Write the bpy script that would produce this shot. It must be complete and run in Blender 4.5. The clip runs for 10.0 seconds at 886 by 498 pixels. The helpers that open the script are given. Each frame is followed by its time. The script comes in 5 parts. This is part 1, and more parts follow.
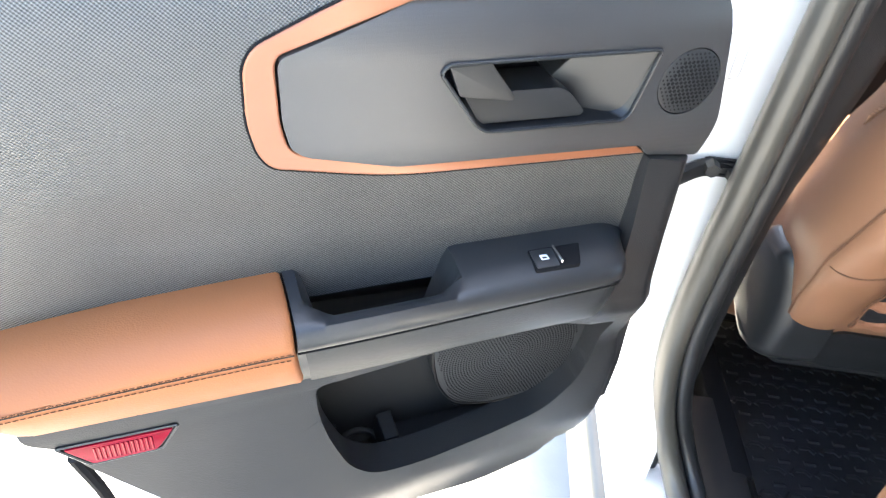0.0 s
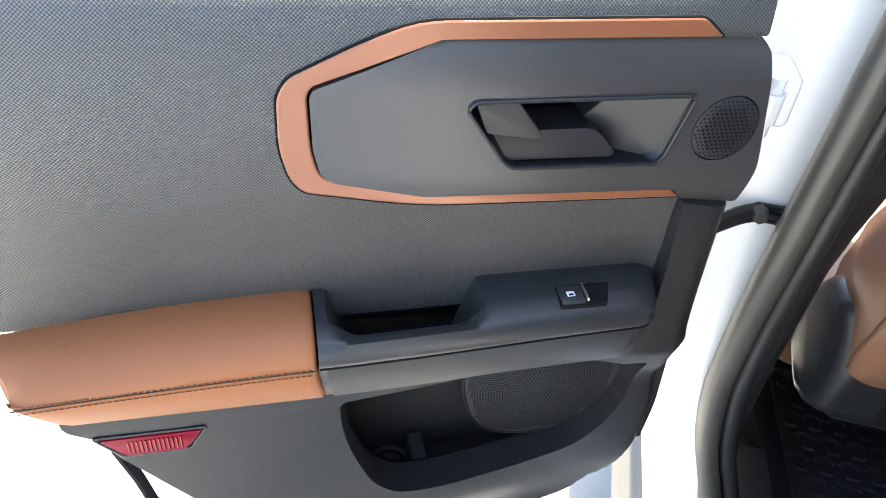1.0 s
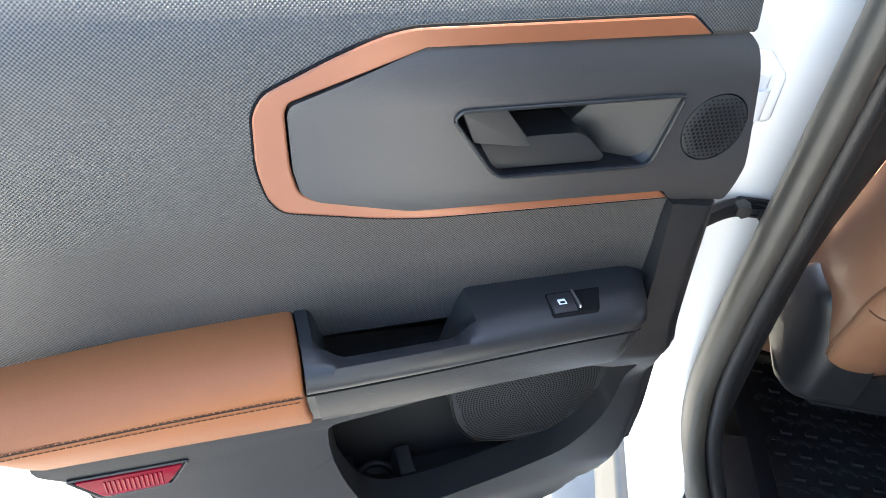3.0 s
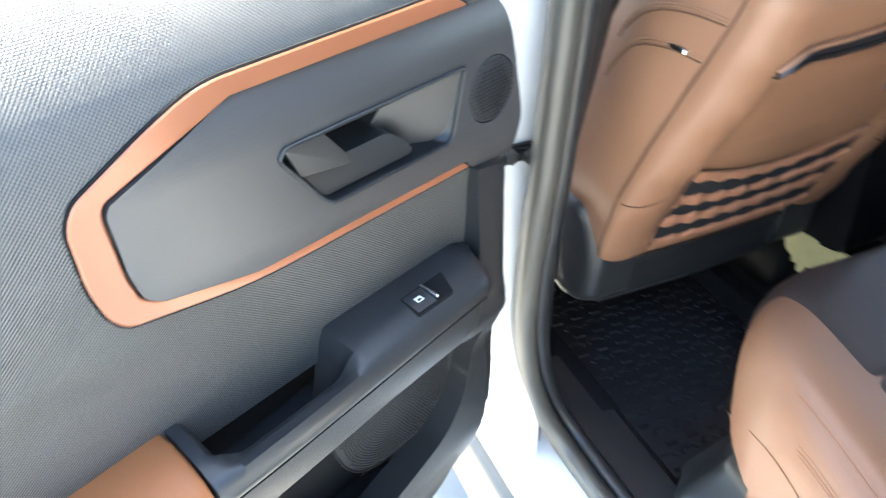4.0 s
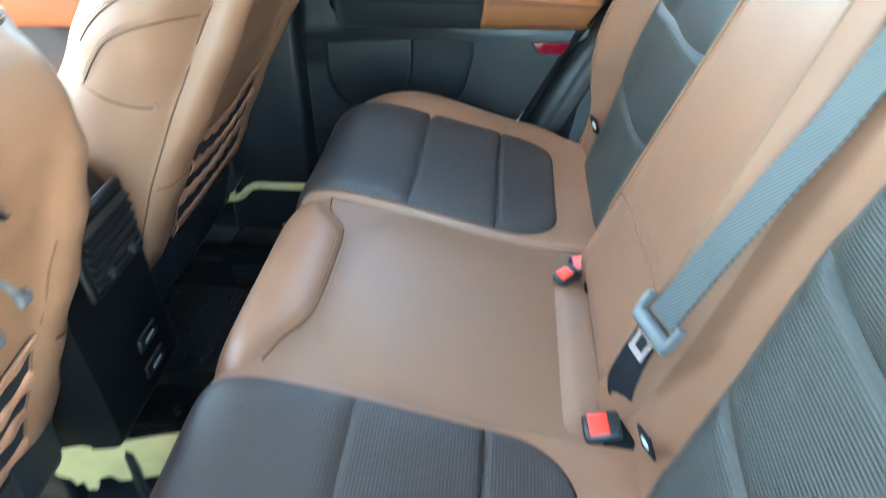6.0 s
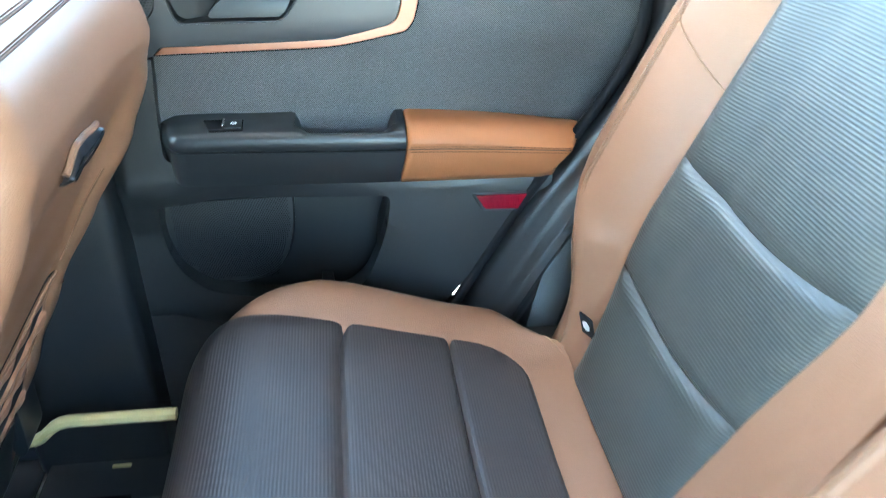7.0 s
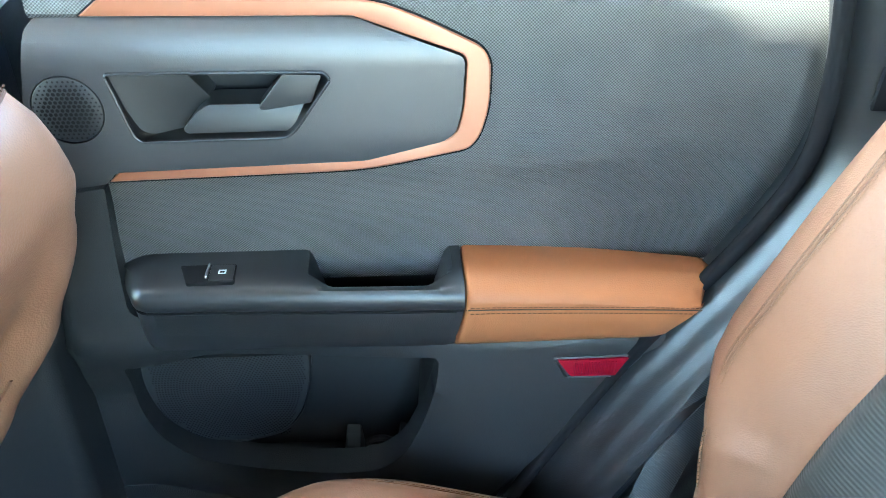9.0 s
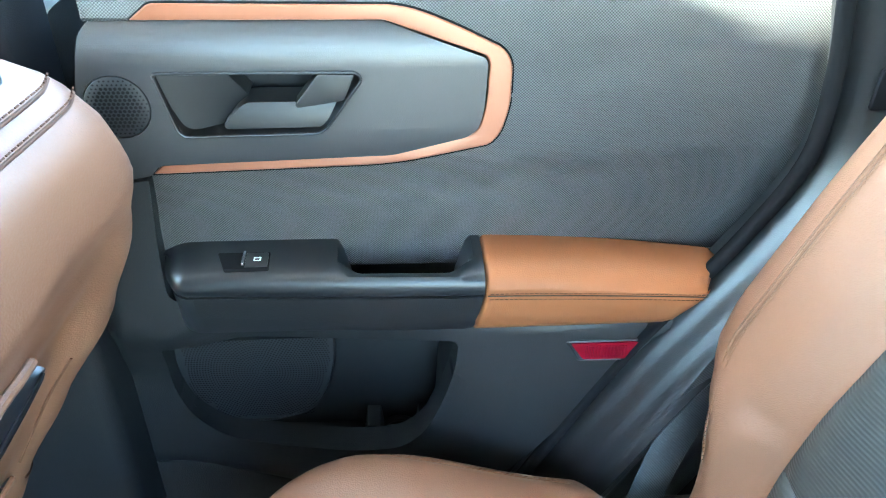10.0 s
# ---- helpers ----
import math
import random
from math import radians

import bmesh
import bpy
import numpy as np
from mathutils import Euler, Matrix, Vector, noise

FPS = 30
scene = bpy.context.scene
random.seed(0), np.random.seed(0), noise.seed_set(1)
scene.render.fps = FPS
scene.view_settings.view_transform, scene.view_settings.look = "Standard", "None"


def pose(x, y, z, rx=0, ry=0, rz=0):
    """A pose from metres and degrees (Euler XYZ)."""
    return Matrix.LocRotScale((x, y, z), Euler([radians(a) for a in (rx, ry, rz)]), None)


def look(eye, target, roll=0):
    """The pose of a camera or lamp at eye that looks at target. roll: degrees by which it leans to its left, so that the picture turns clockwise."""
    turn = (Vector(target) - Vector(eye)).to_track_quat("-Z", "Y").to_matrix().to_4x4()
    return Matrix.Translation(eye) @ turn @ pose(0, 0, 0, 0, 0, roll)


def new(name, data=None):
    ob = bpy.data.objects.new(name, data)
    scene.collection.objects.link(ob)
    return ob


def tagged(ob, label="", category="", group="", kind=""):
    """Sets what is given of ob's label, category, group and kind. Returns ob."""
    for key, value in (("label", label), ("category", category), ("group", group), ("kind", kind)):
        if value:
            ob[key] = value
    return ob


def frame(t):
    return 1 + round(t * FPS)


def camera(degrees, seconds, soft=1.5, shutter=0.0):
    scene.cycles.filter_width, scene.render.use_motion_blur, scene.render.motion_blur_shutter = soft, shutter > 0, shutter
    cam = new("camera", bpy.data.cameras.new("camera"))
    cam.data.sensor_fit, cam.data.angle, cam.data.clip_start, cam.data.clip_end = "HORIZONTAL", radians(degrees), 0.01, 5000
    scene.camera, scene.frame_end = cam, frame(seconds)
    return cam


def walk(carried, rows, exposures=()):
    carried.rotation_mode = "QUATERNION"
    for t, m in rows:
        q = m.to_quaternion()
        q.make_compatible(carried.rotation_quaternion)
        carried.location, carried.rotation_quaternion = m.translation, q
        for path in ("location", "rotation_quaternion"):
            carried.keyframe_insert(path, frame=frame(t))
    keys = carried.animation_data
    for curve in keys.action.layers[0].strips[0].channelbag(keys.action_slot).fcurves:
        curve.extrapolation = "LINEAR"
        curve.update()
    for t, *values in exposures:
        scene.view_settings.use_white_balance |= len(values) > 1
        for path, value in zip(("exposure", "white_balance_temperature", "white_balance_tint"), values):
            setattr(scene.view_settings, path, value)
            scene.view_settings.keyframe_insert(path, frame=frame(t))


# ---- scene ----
cam = camera(62.0, 10.0, soft=0.9, shutter=0.3)
PATH = [
    (0, (-0.018, 0.024, 1.388), (-0.008, 1.567, 0.115), 6.7),
    (0.5, (0.015, 0.02, 1.408), (-0.174, 1.572, 0.16), 5.3),
    (1, (0.02, 0.024, 1.405), (-0.186, 1.572, 0.155), 5.7),
    (1.5, (0.019, 0.026, 1.403), (-0.178, 1.574, 0.152), 6.3),
    (2, (0.017, 0.028, 1.403), (-0.171, 1.569, 0.143), 6.5),
    (3.3, (-0.007, 0.049, 1.401), (-0.085, 1.605, 0.147), 4.9),
    (3.5, (-0.014, 0.046, 1.404), (-0.035, 1.61, 0.157), 4.2),
    (3.7, (-0.041, 0.05, 1.394), (0.188, 1.632, 0.192), 2.2),
    (4, (-0.091, 0.072, 1.392), (0.55, 1.537, 0.19), -0.7),
    (4.1, (-0.107, 0.082, 1.392), (0.658, 1.478, 0.181), -1.0),
    (4.3, (-0.136, 0.094, 1.391), (0.862, 1.335, 0.181), -1.4),
    (4.5, (-0.149, 0.105, 1.39), (1.048, 1.169, 0.192), -1.7),
    (4.8, (-0.142, 0.133, 1.392), (1.261, 0.908, 0.195), -1.2),
    (5, (-0.103, 0.145, 1.378), (1.371, 0.755, 0.172), -0.2),
    (5.1, (-0.063, 0.135, 1.375), (1.423, 0.713, 0.167), -0.3),
    (5.3, (0.018, 0.151, 1.372), (1.55, 0.602, 0.167), 0.3),
    (5.5, (0.102, 0.186, 1.368), (1.689, 0.482, 0.187), 0.8),
    (5.8, (0.24, 0.23, 1.351), (1.871, 0.411, 0.207), 0.0),
    (6, (0.323, 0.239, 1.35), (1.984, 0.4, 0.248), -1.0),
    (6.1, (0.37, 0.256, 1.324), (2.083, 0.364, 0.298), -0.4),
    (6.2, (0.423, 0.271, 1.319), (2.159, 0.322, 0.328), -0.4),
    (7.3, (0.981, 0.38, 1.376), (2.625, 0.08, 0.277), 2.9),
    (7.5, (1.034, 0.363, 1.375), (2.69, 0.109, 0.283), 2.3),
    (8, (1.134, 0.359, 1.37), (2.815, 0.188, 0.299), 1.3),
    (8.5, (1.176, 0.353, 1.371), (2.853, 0.207, 0.291), 1.0),
    (9, (1.178, 0.356, 1.368), (2.858, 0.197, 0.294), 1.3),
    (9.5, (1.171, 0.362, 1.378), (2.839, 0.197, 0.287), 1.6),
    (10, (1.147, 0.376, 1.389), (2.811, 0.225, 0.289), 1.4),
]
EXPOSURES = [(0.0, 4.15, 7250, 8), (0.3, 3.75, 7200, 8), (0.7, 3.33, 7100, 8), (2.2, 3.33, 7000, 8), (3.3, 3.45, 6900, 7), (4.1, 4.2, 6800, 3), (4.5, 4.52, 6550, 0), (4.8, 4.46, 6350, -2), (5.1, 4.25, 6200, -5), (5.5, 4.8, 6100, -11), (6.2, 5.53, 6350, -13), (7.3, 6.03, 6050, -9), (10.0, 6.05, 6050, -9)]
walk(cam, [(t, look(eye, target, roll)) for t, eye, target, roll in PATH], EXPOSURES)

# ---- world, sun, exposure ----
SUN_DIR = Vector((0.05, 0.45, 0.89)).normalized()
world = bpy.data.worlds.new("sky")
scene.world = world
world.use_nodes = True
sky = world.node_tree.nodes.new("ShaderNodeTexSky")
sky.sky_type, sky.sun_disc = "NISHITA", False
sky.sun_elevation = math.asin(SUN_DIR.z)
sky.sun_rotation = math.atan2(SUN_DIR.x, SUN_DIR.y)
background = world.node_tree.nodes["Background"]
background.inputs["Strength"].default_value = 0.14
world.node_tree.links.new(sky.outputs["Color"], background.inputs["Color"])
sun_data = bpy.data.lights.new("sun", "SUN")
sun_data.energy, sun_data.angle, sun_data.color = 4.5, radians(0.5), (1.0, 0.95, 0.86)
sun = new("sun", sun_data)
sun.matrix_world = Matrix.Translation((0, 0, 8)) @ (-SUN_DIR).to_track_quat("-Z", "Y").to_matrix().to_4x4()


# ---- materials ----
def material(name, colour, rough=0.5, metal=0.0, coat=0.0, spec=0.5, vary=0.12, vary_scale=6.0, grain=None, grain_scale=300.0, bump=0.0, island=0.0, transmission=0.0):
    """A principled material with a broad stain, a fine grain and a bump of that grain."""
    m = bpy.data.materials.new(name)
    m.use_nodes = True
    nodes, links = m.node_tree.nodes, m.node_tree.links
    p = nodes["Principled BSDF"]
    p.inputs["Roughness"].default_value = rough
    p.inputs["Metallic"].default_value = metal
    p.inputs["Coat Weight"].default_value = coat
    p.inputs["Specular IOR Level"].default_value = spec
    p.inputs["Transmission Weight"].default_value = transmission
    p.inputs["Base Color"].default_value = (*colour, 1)
    coords = nodes.new("ShaderNodeTexCoord")
    if vary:
        stain = nodes.new("ShaderNodeTexNoise")
        stain.inputs["Scale"].default_value, stain.inputs["Detail"].default_value = vary_scale, 6
        links.new(coords.outputs["Object"], stain.inputs["Vector"])
        ramp = nodes.new("ShaderNodeMapRange")
        ramp.inputs["From Min"].default_value, ramp.inputs["From Max"].default_value = 0.3, 0.7
        ramp.inputs["To Min"].default_value, ramp.inputs["To Max"].default_value = 1 - vary, 1 + vary
        links.new(stain.outputs["Fac"], ramp.inputs["Value"])
        mix = nodes.new("ShaderNodeMix")
        mix.data_type, mix.blend_type = "RGBA", "MULTIPLY"
        mix.inputs["Factor"].default_value = 1
        mix.inputs["A"].default_value = (*colour, 1)
        links.new(ramp.outputs["Result"], mix.inputs["B"])
        links.new(mix.outputs["Result"], p.inputs["Base Color"])
        rr = nodes.new("ShaderNodeMapRange")
        rr.inputs["From Min"].default_value, rr.inputs["From Max"].default_value = 0.3, 0.7
        rr.inputs["To Min"].default_value, rr.inputs["To Max"].default_value = rough * 0.92, min(rough * 1.08, 1)
        links.new(stain.outputs["Fac"], rr.inputs["Value"])
        links.new(rr.outputs["Result"], p.inputs["Roughness"])
    if grain:
        if grain == "voronoi":
            g = nodes.new("ShaderNodeTexVoronoi")
            g.inputs["Scale"].default_value = grain_scale
            out, vec = g.outputs["Distance"], g.inputs["Vector"]
        elif grain == "noise":
            g = nodes.new("ShaderNodeTexNoise")
            g.inputs["Scale"].default_value, g.inputs["Detail"].default_value = grain_scale, 3
            out, vec = g.outputs["Fac"], g.inputs["Vector"]
        links.new(coords.outputs["Object"], vec)
        b = nodes.new("ShaderNodeBump")
        b.inputs["Strength"].default_value, b.inputs["Distance"].default_value = bump, 0.001
        links.new(out, b.inputs["Height"])
        links.new(b.outputs["Normal"], p.inputs["Normal"])
    return m


def weave(name, colour, axes, pitch, depth, rough=0.7, tip=1.6, mode="dots", slant=0.0, spec=0.5):
    """A textile of raised dots or ribs: pitch in metres along two of the object's axes, tips lighter than the gaps,
    whose shade is put into the colour.
    """
    m = material(name, colour, rough, spec=spec, vary=0)
    nodes, links = m.node_tree.nodes, m.node_tree.links
    p = nodes["Principled BSDF"]
    coords, split = nodes.new("ShaderNodeTexCoord"), nodes.new("ShaderNodeSeparateXYZ")
    links.new(coords.outputs["Object"], split.inputs["Vector"])

    def math_node(op, a, b=None):
        n = nodes.new("ShaderNodeMath")
        n.operation = op
        for socket, value in zip(n.inputs, (a, b)):
            if value is None:
                continue
            if isinstance(value, (int, float)):
                socket.default_value = value
            else:
                links.new(value, socket)
        return n.outputs[0]

    a, b = split.outputs[axes[0]], split.outputs[axes[1]]
    a = math_node("ADD", a, math_node("MULTIPLY", b, slant))
    wave_a = math_node("SINE", math_node("MULTIPLY", a, 2 * math.pi / pitch))
    if mode == "dots":
        wave_b = math_node("SINE", math_node("MULTIPLY", b, 2 * math.pi / (pitch * 0.9)))
        height = math_node("MULTIPLY", wave_a, wave_b)
    else:
        height = wave_a
    stain = nodes.new("ShaderNodeTexNoise")
    stain.inputs["Scale"].default_value, stain.inputs["Detail"].default_value = 9, 5
    links.new(coords.outputs["Object"], stain.inputs["Vector"])
    ramp = nodes.new("ShaderNodeMapRange")
    ramp.inputs["From Min"].default_value, ramp.inputs["From Max"].default_value = -1, 1
    ramp.inputs["To Min"].default_value, ramp.inputs["To Max"].default_value = 1 / tip, tip
    links.new(height, ramp.inputs["Value"])
    worn = nodes.new("ShaderNodeMapRange")
    worn.inputs["From Min"].default_value, worn.inputs["From Max"].default_value = 0.3, 0.7
    worn.inputs["To Min"].default_value, worn.inputs["To Max"].default_value = 0.88, 1.12
    links.new(stain.outputs["Fac"], worn.inputs["Value"])
    mix = nodes.new("ShaderNodeMix")
    mix.data_type, mix.blend_type = "RGBA", "MULTIPLY"
    mix.inputs["Factor"].default_value = 1
    mix.inputs["A"].default_value = (*colour, 1)
    links.new(math_node("MULTIPLY", ramp.outputs["Result"], worn.outputs["Result"]), mix.inputs["B"])
    links.new(mix.outputs["Result"], p.inputs["Base Color"])
    if mode == "dots":  # shade between the threads: the gaps hardly shine
        shine = nodes.new("ShaderNodeMapRange")
        shine.inputs["From Min"].default_value, shine.inputs["From Max"].default_value = -1, 1
        shine.inputs["To Min"].default_value, shine.inputs["To Max"].default_value = spec * 0.35, min(spec * 1.5, 1)
        links.new(height, shine.inputs["Value"])
        links.new(shine.outputs["Result"], p.inputs["Specular IOR Level"])
    bmp = nodes.new("ShaderNodeBump")
    bmp.inputs["Strength"].default_value, bmp.inputs["Distance"].default_value = 0.6, depth
    links.new(height, bmp.inputs["Height"])
    links.new(bmp.outputs["Normal"], p.inputs["Normal"])
    return m


LEATHER = material("brown_leather", (0.235, 0.086, 0.034), 0.50, spec=0.24, vary=0.06, vary_scale=4, grain="voronoi", grain_scale=700, bump=0.10)
# less saturated than the door's leather: interior glare is put into this colour
SEAT_LEATHER = material("tan_seat_leather", (0.198, 0.099, 0.058), 0.44, spec=0.35, vary=0.07, vary_scale=5, grain="voronoi", grain_scale=650, bump=0.16)
LEATHER_DARK = material("tan_seat_leather_panel", (0.170, 0.088, 0.051), 0.46, spec=0.35, vary=0.06, vary_scale=4, grain="voronoi", grain_scale=700, bump=0.12)
STRAP_LEATHER = material("pinkish_tan_strap_leather", (0.27, 0.125, 0.075), 0.5, spec=0.3, vary=0.07, vary_scale=8, grain="voronoi", grain_scale=700, bump=0.1)
SEAT_RIB = weave("ribbed_black_upholstery", (0.030, 0.022, 0.020), ("Y", "X"), 0.0034, 0.00013, 0.50, 1.07, "ribs", spec=0.4)
BACK_RIB = weave("ribbed_black_backrest_upholstery", (0.040, 0.041, 0.037), ("Z", "X"), 0.0034, 0.00016, 0.48, 1.10, "ribs", 0.0, spec=0.4)
FABRIC = weave("woven_dark_grey_door_fabric", (0.031, 0.031, 0.031), ("X", "Z"), 0.0026, 0.00038, 0.40, 2.0, "dots", spec=0.85)
PLASTIC = material("black_grained_plastic", (0.013, 0.0136, 0.0150), 0.42, spec=0.45, vary=0.1, vary_scale=8, grain="voronoi", grain_scale=900, bump=0.16)
PLASTIC_SMOOTH = material("black_satin_plastic", (0.016, 0.017, 0.019), 0.36, spec=0.4, vary=0.1, vary_scale=12, grain="noise", grain_scale=900, bump=0.05)
PLASTIC_GREY = material("dark_grey_soft_plastic", (0.033, 0.033, 0.035), 0.34, spec=0.62, vary=0.06, vary_scale=8, grain="noise", grain_scale=1500, bump=0.12)
HANDLE_GREY = material("grey_handle_plastic", (0.016, 0.016, 0.017), 0.44, spec=0.42, vary=0.05, vary_scale=20, grain="noise", grain_scale=1500, bump=0.05)
TRIM_COPPER = material("copper_brown_satin_trim", (0.235, 0.088, 0.046), 0.30, metal=0.25, spec=0.6, vary=0.04, vary_scale=10)
PAINT = material("white_car_paint", (0.74, 0.74, 0.735), 0.25, coat=0.6, vary=0.02, vary_scale=3)
RUBBER = material("dark_rubber_seal", (0.045, 0.043, 0.038), 0.38, vary=0.15, vary_scale=15, grain="noise", grain_scale=500, bump=0.1)
GREY_TRIM = material("grey_interior_trim", (0.015, 0.0155, 0.017), 0.38, spec=0.4, vary=0.08, vary_scale=8, grain="voronoi", grain_scale=800, bump=0.12)
RED_LENS = material("red_reflector_lens", (0.17, 0.002, 0.012), 0.22, spec=0.25, vary=0.1, vary_scale=60)
RED_BUTTON = material("red_release_button", (0.75, 0.035, 0.02), 0.35, vary=0.03)
STRIP = material("woven_black_webbing", (0.010, 0.0105, 0.013), 0.8, spec=0.2, vary=0.15, vary_scale=40, grain="noise", grain_scale=900, bump=0.3)
BELT = weave("grey_seat_belt_webbing", (0.042, 0.047, 0.048), ("X", "Z"), 0.0036, 0.0004, 0.5, 2.1, "ribs", 0.5)
SIDE_BELT = weave("ribbed_seat_belt_webbing", (0.052, 0.057, 0.060), ("Z", "Y"), 0.0026, 0.0004, 0.5, 1.35, "ribs", 0.7)
BELT_PLASTIC = material("grey_belt_plastic", (0.10, 0.11, 0.115), 0.4, vary=0.05)
PULL = material("dark_grey_cord", (0.045, 0.045, 0.05), 0.6, vary=0.1)
CHROME = material("bright_metal", (0.75, 0.75, 0.76), 0.18, metal=1.0, vary=0.04)
# rail steel whose bright yellow holds the sunlight that falls on it
RAIL = material("sunlit_yellow_steel", (0.60, 0.50, 0.24), 0.42, metal=0.1, vary=0.12, vary_scale=25)
THREAD = material("tan_stitching_thread", (0.21, 0.108, 0.06), 0.7, vary=0.1, vary_scale=60)
THREAD_DARK = material("dark_stitching_thread", (0.085, 0.042, 0.024), 0.9, spec=0.1, vary=0.1, vary_scale=60)
SEAM_BROWN = material("brown_seam", (0.10, 0.05, 0.03), 0.7, spec=0.2, vary=0.1)
SEAM = material("dark_seam_gap", (0.03, 0.016, 0.010), 0.8, vary=0.1)
CUP_BLACK = material("black_handle_cup_plastic", (0.005, 0.005, 0.006), 0.4, spec=0.35, vary=0.05)
SWITCH_GLOSS = material("glossy_black_switch_plastic", (0.018, 0.019, 0.022), 0.16, spec=0.9, vary=0.03)
ZIP_BLACK = material("black_coated_zip_tape", (0.010, 0.0105, 0.012), 0.32, spec=0.5, vary=0.1, vary_scale=30)
GRILLE = material("dark_grey_grille_plastic", (0.018, 0.019, 0.021), 0.45, spec=0.42, vary=0.05)
BLACK = material("black_gap", (0.005, 0.005, 0.006), 0.9, spec=0.15, vary=0.1)
MAT_RUBBER = material("black_rubber_floor_mat", (0.018, 0.019, 0.022), 0.42, vary=0.25, vary_scale=10, grain="noise", grain_scale=400, bump=0.2)
CARPET = material("black_carpet", (0.012, 0.012, 0.013), 0.9, vary=0.3, vary_scale=30, grain="noise", grain_scale=900, bump=0.6)
POCKET = material("black_pocket_plastic", (0.012, 0.0125, 0.0135), 0.5, spec=0.4, vary=0.1)
PILLAR = material("grey_pillar_plastic", (0.009, 0.0096, 0.011), 0.30, spec=0.7, vary=0.06, vary_scale=8, grain="voronoi", grain_scale=900, bump=0.10)
# out of view; pale so that it bounces light down onto the interior
LINING = material("pale_bounce_roof_lining", (0.46, 0.455, 0.45), 0.9, vary=0.05, grain="noise", grain_scale=800, bump=0.2)
LEAF = material("dry_leaf", (0.16, 0.11, 0.045), 0.8, vary=0.3, vary_scale=4)
WHITE_MARK = material("white_print", (0.75, 0.78, 0.8), 0.4, vary=0.02)
CONCRETE = material("pale_worn_concrete", (0.27, 0.264, 0.253), 0.85, vary=0.25, vary_scale=3, grain="noise", grain_scale=120, bump=0.6)
LIGHT_STOP = material("opaque_light_stop", (0.02, 0.021, 0.021), 0.06, spec=0.6, vary=0)
GLASS = material("tinted_window_glass", (0.8, 0.85, 0.84), 0.02, vary=0, transmission=1.0)


# ---- mesh helpers ----
def part(name, bm, mat, parent=None, label="", smooth=35):
    """Links a bmesh as one mesh object under a thing or a part."""
    bmesh.ops.recalc_face_normals(bm, faces=bm.faces)
    me = bpy.data.meshes.new(name)
    bm.to_mesh(me)
    bm.free()
    me.materials.append(mat)
    if smooth:
        me.polygons.foreach_set("use_smooth", [True] * len(me.polygons))
        me.set_sharp_from_angle(angle=radians(smooth))
    ob = new(name, me)
    if parent is not None:
        ob.parent = parent
    if label:
        ob["label"] = label
    return ob


def thing(name, label, category, m=None, group="", kind=""):
    ob = new(name)
    ob.empty_display_size = 0.05
    if m is not None:
        ob.matrix_world = m
    return tagged(ob, label, category, group, kind)


def rounded(points, radius, n=5):
    """A polygon with its corners rounded; radius: one for all or one for each corner."""
    out, count = [], len(points)
    for i, p in enumerate(points):
        r = radius[i] if isinstance(radius, (list, tuple)) else radius
        a, b, c = Vector(points[i - 1]), Vector(p), Vector(points[(i + 1) % count])
        va, vc = a - b, c - b
        r = min(r, 0.45 * va.length, 0.45 * vc.length)
        if r < 1e-5:
            out.append(tuple(b))
            continue
        s, e = b + va.normalized() * r, b + vc.normalized() * r
        for k in range(n + 1):
            t = k / n
            out.append(tuple(s * (1 - t) ** 2 + b * 2 * t * (1 - t) + e * t * t))
    return out


def spline(points, n):
    """n points along a smooth curve through the given ones (Catmull-Rom, by length)."""
    pts = [Vector(p) for p in points]
    ext = [2 * pts[0] - pts[1]] + pts + [2 * pts[-1] - pts[-2]]
    fine = []
    for i in range(1, len(ext) - 2):
        p0, p1, p2, p3 = ext[i - 1:i + 3]
        for k in range(16):
            t = k / 16
            fine.append(0.5 * (2 * p1 + (p2 - p0) * t + (2 * p0 - 5 * p1 + 4 * p2 - p3) * t * t + (3 * p1 - p0 - 3 * p2 + p3) * t ** 3))
    fine.append(pts[-1])
    lengths = [0.0]
    for a, b in zip(fine, fine[1:]):
        lengths.append(lengths[-1] + (b - a).length)
    out, j = [], 0
    for i in range(n):
        s = lengths[-1] * i / (n - 1)
        while j < len(fine) - 2 and lengths[j + 1] < s:
            j += 1
        d = lengths[j + 1] - lengths[j]
        out.append(fine[j].lerp(fine[j + 1], 0 if d == 0 else min((s - lengths[j]) / d, 1)))
    return out


